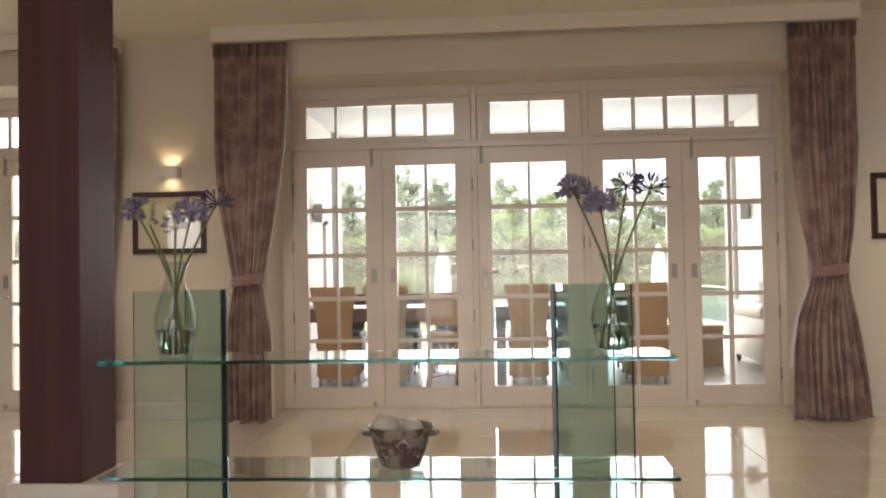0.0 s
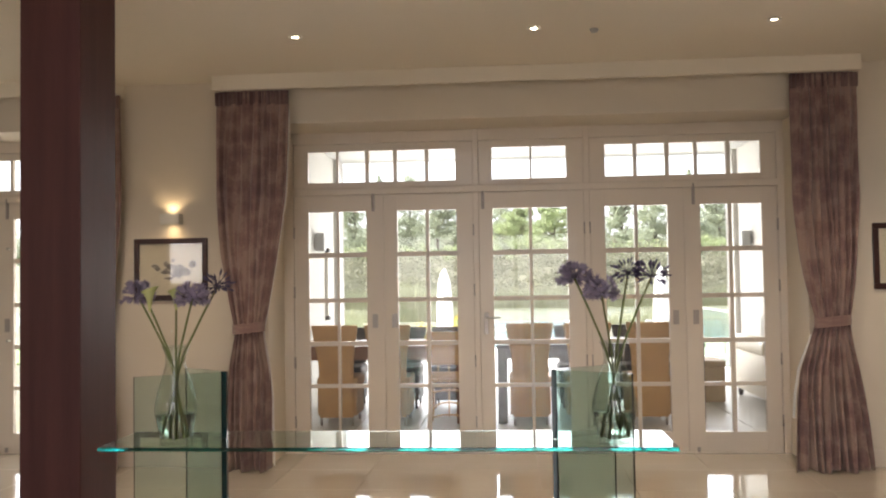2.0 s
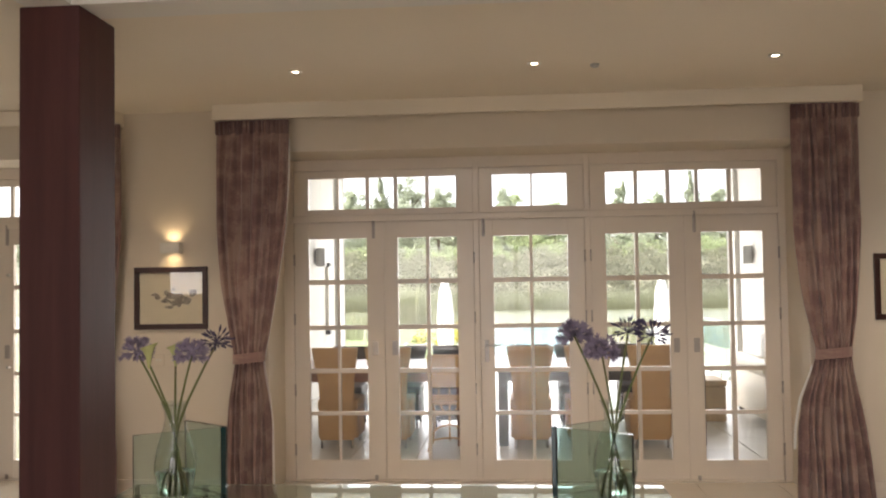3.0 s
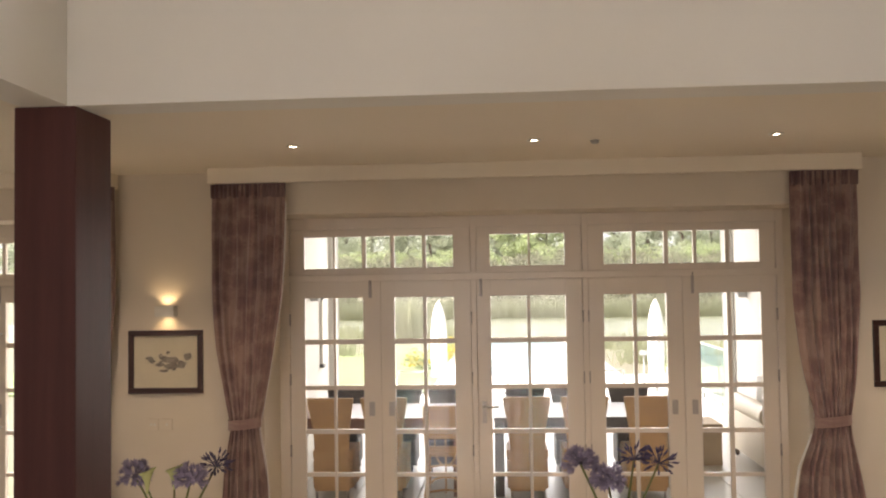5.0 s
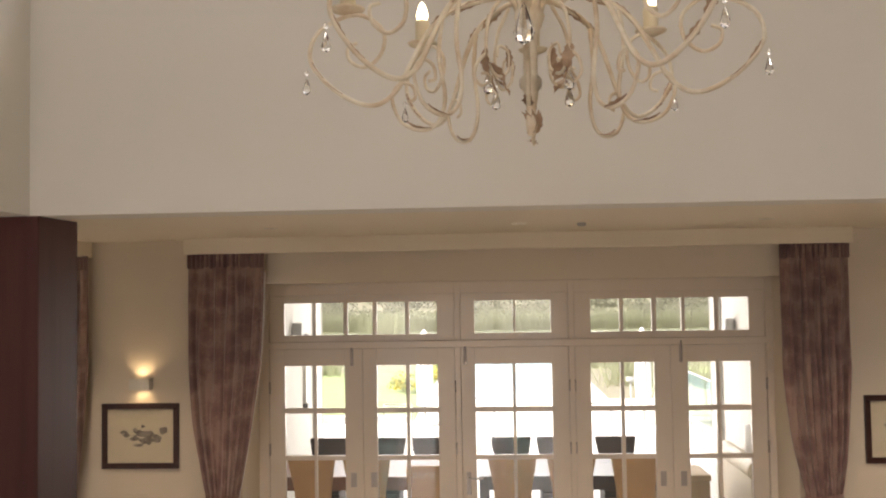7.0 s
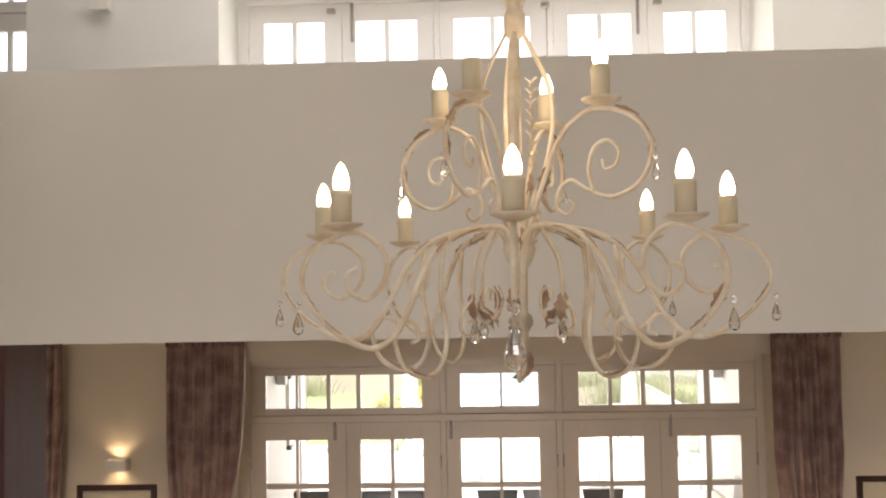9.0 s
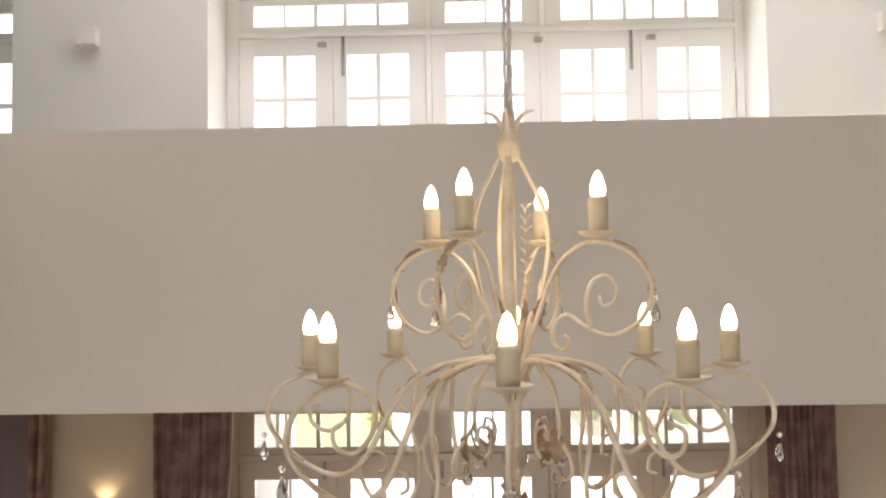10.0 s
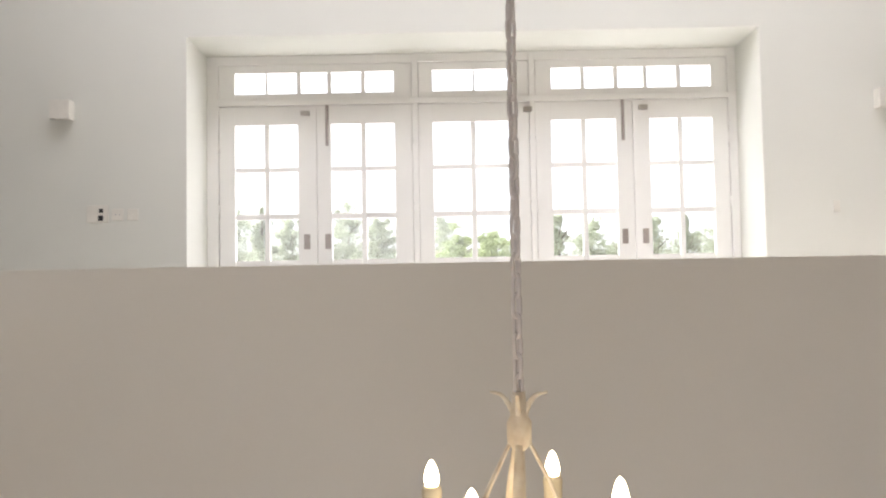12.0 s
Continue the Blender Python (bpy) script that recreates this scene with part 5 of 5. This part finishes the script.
def umbrella(x, y, top):
    u = thing("closed_umbrella", x, y, GZ, "tall closed white canvas parasol on the terrace", "parasol", "closed parasols on the terrace")
    h = top - GZ
    bm = bmesh.new()
    segs = 32
    prof = ((0.0, h), (0.03, h - 0.03), (0.075, h - 0.14), (0.12, h - 0.34), (0.15, h - 0.8), (0.155, h - 1.2), (0.135, h - 1.45), (0.15, h - 1.62))
    rings = []
    for r, z in prof:
        rings.append([bm.verts.new((r * (1 + 0.16 * math.cos(8 * 2 * math.pi * i / segs)) * math.cos(2 * math.pi * i / segs), r * (1 + 0.16 * math.cos(8 * 2 * math.pi * i / segs)) * math.sin(2 * math.pi * i / segs), z)) for i in range(segs)])
    for a, b in zip(rings, rings[1:]):
        for i in range(segs):
            f = bm.faces.new((a[i], a[(i + 1) % segs], b[(i + 1) % segs], b[i]))
            f.smooth = True
    part("folded_canopy", bm, CANVAS, u)
    part("strap", lathe([(0.14, h - 1.42), (0.165, h - 1.42), (0.165, h - 1.38), (0.14, h - 1.38)], 24), CANVAS, u)
    part("pole", sweep([(0, 0, 0.06), (0, 0, h - 0.1)], 0.024, 10), STEEL, u)
    part("base", lathe([(0, 0), (0.3, 0), (0.3, 0.05), (0.26, 0.06), (0, 0.06)], 24), PAVING, u)


umbrella(-1.30, 12.0, 1.62)
umbrella(3.31, 12.0, 1.60)


def lounger(x, y, rz):
    c = thing("garden_chair", x, y, GZ, "light metal framed garden chair on the terrace", "chair", "garden chairs on the terrace", rz=rz)
    for sx in (-1, 1):
        part("side_frame", sweep(smooth_path([(sx * 0.26, 0.25, 0.0), (sx * 0.26, 0.2, 0.4), (sx * 0.26, -0.2, 0.42), (sx * 0.25, -0.32, 0.85)], 6), 0.015, 8), STEEL, c)
        part("rear_leg", sweep([(sx * 0.26, -0.28, 0.0), (sx * 0.26, -0.15, 0.42)], 0.015, 8), STEEL, c)
    part("top_rail", sweep(smooth_path([(-0.25, -0.32, 0.85), (0, -0.36, 0.83), (0.25, -0.32, 0.85)], 6), 0.015, 8), STEEL, c)
    part("sling", boxes((-0.245, 0.245, -0.2, 0.22, 0.405, 0.415)), CANVAS, c)


lounger(-1.55, 8.6, 180)
lounger(1.95, 8.6, 180)
lounger(-0.2, 9.4, 150)

fence = thing("glass_fence", 4.15, 7.2, GZ, "frameless pale green glass pool fence beside the terrace", "fence")
for k in range(5):
    p = part("glass_panel", boxes((-0.006, 0.006, 1.5 * k + 0.02, 1.5 * k + 1.48, 0.06, 1.1)), FENCE_GLASS, fence)
    part("top_edge", boxes((-0.012, 0.012, 1.5 * k + 0.02, 1.5 * k + 1.48, 1.101, 1.13)), GREY_PLASTIC, fence)
    for yy in (0.3, 1.2):
        part("spigot", boxes((-0.02, 0.02, 1.5 * k + yy - 0.02, 1.5 * k + yy + 0.02, 0.0, 0.12), bevel=0.003), STEEL, fence)


# ---- plants ----
def leaf_cloud(bm, rnd, centre, size, count, leaf):
    """Many small leaf blades filling an uneven lump."""
    lumps = [(Vector((rnd.gauss(0, 0.42), rnd.gauss(0, 0.42), rnd.gauss(0, 0.36))), rnd.uniform(0.28, 0.55)) for _ in range(9)]
    for _ in range(count):
        o, r = lumps[rnd.randrange(9)]
        d = Vector((rnd.gauss(0, 1), rnd.gauss(0, 1), rnd.gauss(0, 1))).normalized() * r * rnd.uniform(0.55, 1.0)
        p = Vector(((o.x + d.x) * size[0], (o.y + d.y) * size[1], (o.z + d.z) * size[2])) + centre
        a = Vector((rnd.gauss(0, 1), rnd.gauss(0, 1), rnd.gauss(0, 0.7))).normalized()
        b = a.cross(Vector((rnd.gauss(0, 1), rnd.gauss(0, 1), rnd.gauss(0, 1)))).normalized()
        s = leaf * rnd.uniform(0.6, 1.4)
        bm.faces.new([bm.verts.new(q) for q in (p - a * s, p + b * s * 0.5, p + a * s, p - b * s * 0.5)])


def tree(x, y, z, h, w, material, seed, label, pine=False):
    rnd = random.Random(seed)
    t = thing("tree", x, y, z, label, "tree", "trees behind the pond")
    top = h * 0.8
    part("trunk", sweep(smooth_path([(0, 0, -0.3), (0.03 * h * rnd.uniform(-1, 1), 0, h * 0.35), (0.05 * h * rnd.uniform(-1, 1), 0.1, top)], 5), lambda q: 0.03 * h * (1 - 0.85 * q) + 0.02, 8), BARK, t)
    bm = bmesh.new()
    for k in range(7):
        a = rnd.uniform(0, 6.28)
        zz = h * rnd.uniform(0.3, 0.7)
        sweep(smooth_path([(0, 0, zz), (w * 0.3 * math.cos(a), w * 0.3 * math.sin(a), zz + h * 0.08), (w * 0.62 * math.cos(a), w * 0.62 * math.sin(a), zz + h * 0.18)], 4), lambda q: 0.012 * h * (1 - 0.8 * q) + 0.01, 6, bm)
    part("limbs", bm, BARK, t)
    bm = bmesh.new()
    n = 7
    for k in range(n):
        q = (k + 0.5) / n
        rr = (w * (1 - q) * 0.9 + 0.3) if pine else w * math.sin(math.pi * (0.18 + 0.72 * q))
        leaf_cloud(bm, rnd, Vector((rnd.gauss(0, 0.22) * rr, rnd.gauss(0, 0.22) * rr, h * (0.18 + 0.78 * q))), (rr, rr, h * 0.15), 1100, 0.27)
    part("crown", bm, material, t)


kinds = ((LEAF_A, "tall green tree behind the pond, haze put into its colour", True), (LEAF_A, "broad green tree behind the pond, haze put into its colour", False), (LEAF_B, "bright yellow-green leafy tree behind the pond", False))
# bearing from the house, rise of the top above the eye (degrees), distance, half width, kind
spots = ((-27, 6.2, 190, 7.0, 1), (-22.5, 6.6, 184, 6.6, 0), (-19, 6.2, 196, 7.0, 1), (-16, 6.6, 182, 6.0, 0), (-13.8, 6.5, 190, 6.0, 1), (-12.0, 6.3, 180, 5.4, 0), (-10.2, 5.9, 194, 5.8, 1), (-8.4, 6.5, 184, 5.2, 0), (-6.5, 6.4, 190, 5.6, 1), (-4.6, 5.7, 182, 5.0, 1), (-2.6, 5.2, 192, 5.0, 1),
         (-0.4, 5.5, 196, 5.4, 1), (0.9, 4.6, 172, 4.6, 2), (3.0, 4.7, 168, 5.4, 2), (5.1, 4.6, 188, 5.0, 1), (7.2, 5.8, 184, 5.0, 0), (9.3, 5.1, 192, 5.4, 1), (11.6, 6.4, 180, 5.0, 0), (13.2, 5.2, 190, 5.4, 1), (15.2, 5.4, 184, 5.2, 0), (18, 5.6, 192, 6.4, 1), (21.5, 5.4, 186, 6.4, 0), (26, 5.6, 190, 7.0, 1))
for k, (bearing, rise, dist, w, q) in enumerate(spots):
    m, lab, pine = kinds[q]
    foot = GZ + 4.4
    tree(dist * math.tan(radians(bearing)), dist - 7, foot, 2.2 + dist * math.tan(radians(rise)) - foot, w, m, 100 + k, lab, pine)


def stuff_mesh(name, label, category, material, build):
    bm = bmesh.new()
    build(bm)
    return tagged(part(name, bm, material), label, category, kind="stuff")


def far_wood(bm):
    r = random.Random(5)
    for k in range(60):
        x = -130 + 260 * k / 59 + r.uniform(-2, 2)
        leaf_cloud(bm, r, Vector((x, r.uniform(200, 225), 8.5 + r.uniform(0, 3.0))), (6.5, 5, 5.5 + r.uniform(0, 2.0)), 900, 0.42)


def understory(bm):
    r = random.Random(15)
    for k in range(90):
        y = r.uniform(136, 160)
        leaf_cloud(bm, r, Vector(((y + 7) * r.uniform(-0.55, 0.55), y, GZ + 5.4 + r.uniform(-0.3, 1.2))), (3.2, 2.2, r.uniform(1.6, 3.0)), 420, 0.26)


def bank_shrubs(bm):
    r = random.Random(6)
    for k in range(520):
        y = 60.5 + 66 * r.random() ** 1.3
        x = r.uniform(-0.52, 0.54) * (y + 7)
        leaf_cloud(bm, r, Vector((x, y, GZ - 0.4 + max(0, (y - 62) * 0.085) + 0.35)), (r.uniform(1.3, 2.3) * (0.4 + y / 100), 1.4, r.uniform(0.6, 1.5) * (0.3 + y / 80)), 320, 0.11 + 0.0009 * y)


def blade(bm, r, x, y, z, h, lean):
    a = r.uniform(0, 6.28)
    dx, dy = math.cos(a) * lean, math.sin(a) * lean
    w = 0.012 + 0.006 * h
    p = [(x - w, y, z), (x + w, y, z), (x + dx * 0.4 + w * 0.8, y + dy * 0.4, z + h * 0.6), (x + dx, y + dy, z + h), (x + dx * 0.4 - w * 0.8, y + dy * 0.4, z + h * 0.6)]
    bm.faces.new([bm.verts.new(q) for q in p])


def reeds_far(bm):
    r = random.Random(7)
    for _ in range(9000):
        blade(bm, r, r.uniform(-32, 34), 58 + abs(r.gauss(0, 1.4)), GZ - 0.45, r.uniform(0.6, 1.9), 0.25)


def reeds_near(bm):
    r = random.Random(8)
    for _ in range(3600):
        x = r.choice((r.uniform(-14, -1.8), r.uniform(3.4, 14)))
        blade(bm, r, x, (33.5 if x < 0 else 25.5) + r.gauss(0, 0.9), GZ - 0.2, r.uniform(0.3, 0.9) * (1.0 if x < 0 else 0.6), 0.2)
    for cx, cy, n, hh in ((-6.0, 22.5, 420, 0.9), (-4.6, 33, 500, 2.0), (4.6, 19.5, 420, 1.1), (5.6, 18.2, 300, 0.9), (3.9, 25, 260, 0.7)):
        for _ in range(n):
            blade(bm, r, cx + r.gauss(0, 0.5), cy + r.gauss(0, 0.4), GZ - 0.05, r.uniform(0.4, 1.0) * hh, 0.35)


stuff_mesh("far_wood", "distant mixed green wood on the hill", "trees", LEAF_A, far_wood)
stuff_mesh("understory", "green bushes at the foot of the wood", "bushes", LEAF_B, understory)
stuff_mesh("bank_shrubs", "greyish heath shrubs on the far bank", "shrubs", LEAF_C, bank_shrubs)
stuff_mesh("reeds", "pale green reeds along the far bank", "reeds", REED, reeds_far)
stuff_mesh("grass_clumps", "tufts of tall grass by the pool and pond", "grass", REED, reeds_near)
for k, (x, y) in enumerate(((-2.3, 17.5), (-1.55, 21.0), (-1.9, 24.0))):
    b = thing("flower_bush", x, y, GZ, "low bush with bright yellow blossom", "bush", "yellow bushes by the pool")
    bm = bmesh.new()
    leaf_cloud(bm, random.Random(300 + k), Vector((0, 0, 0.28)), (0.5, 0.45, 0.3), 420, 0.05)
    part("foliage", bm, LEAF_B, b)
    bm = bmesh.new()
    leaf_cloud(bm, random.Random(320 + k), Vector((0, 0, 0.32)), (0.5, 0.45, 0.32), 260, 0.045)
    part("blossom", bm, YELLOW, b)
for k, x in enumerate((-5.5, 3.3)):
    g = thing("garden_lamp", x, 13.6, GZ, "short grey garden lamp post", "lamp", "garden lamps")
    part("post", sweep([(0, 0, 0), (0, 0, 0.7)], 0.02, 8), GREY_PLASTIC, g)
    part("head", boxes((-0.09, 0.09, -0.06, 0.06, 0.7, 0.8), bevel=0.01), GREY_PLASTIC, g)


# ---- floor tiles, last ----
floor = structure("floor", boxes((X0, X1, YB, 0.02, -0.3, -0.006)), GROUT, "polished cream floor tiles with tight joints", "floor")
S = 0.6
tile_mesh = mesh_of("tile", boxes((-S / 2 + 0.0012, S / 2 - 0.0012, -S / 2 + 0.0012, S / 2 - 0.0012, -0.012, 0.0), bevel=0.001), TILE)
rest = bmesh.new()
for i in range(-15, 13):
    for j in range(0, 21):
        x, y = i * S, -0.28 - j * S
        if x < X0 + 0.3 or x > X1 - 0.3 or y < YB + 0.3:
            continue
        if -4.5 < x < 4.0 and y > -7.0:
            piece("tile", tile_mesh, floor, x, y, 0)
        else:
            box(rest, x - S / 2 + 0.0012, x + S / 2 - 0.0012, y - S / 2 + 0.0012, y + S / 2 - 0.0012, -0.012, 0.0)
tagged(part("tiles", rest, TILE, floor), kind="stuff")
patio = structure("patio_floor", boxes((PXL, PXR, 0.02, PYE, GZ, PF - 0.006)), GROUT, "pale stone patio floor", "floor")
slab_mesh = mesh_of("slab", boxes((-0.3 + 0.002, 0.3 - 0.002, -0.3 + 0.002, 0.3 - 0.002, -0.02, 0.0), bevel=0.002), STONE_FLOOR)
for i in range(10):
    for j in range(11):
        piece("slab", slab_mesh, patio, PXL + 0.32 + i * 0.61, 0.55 + j * 0.6, PF)
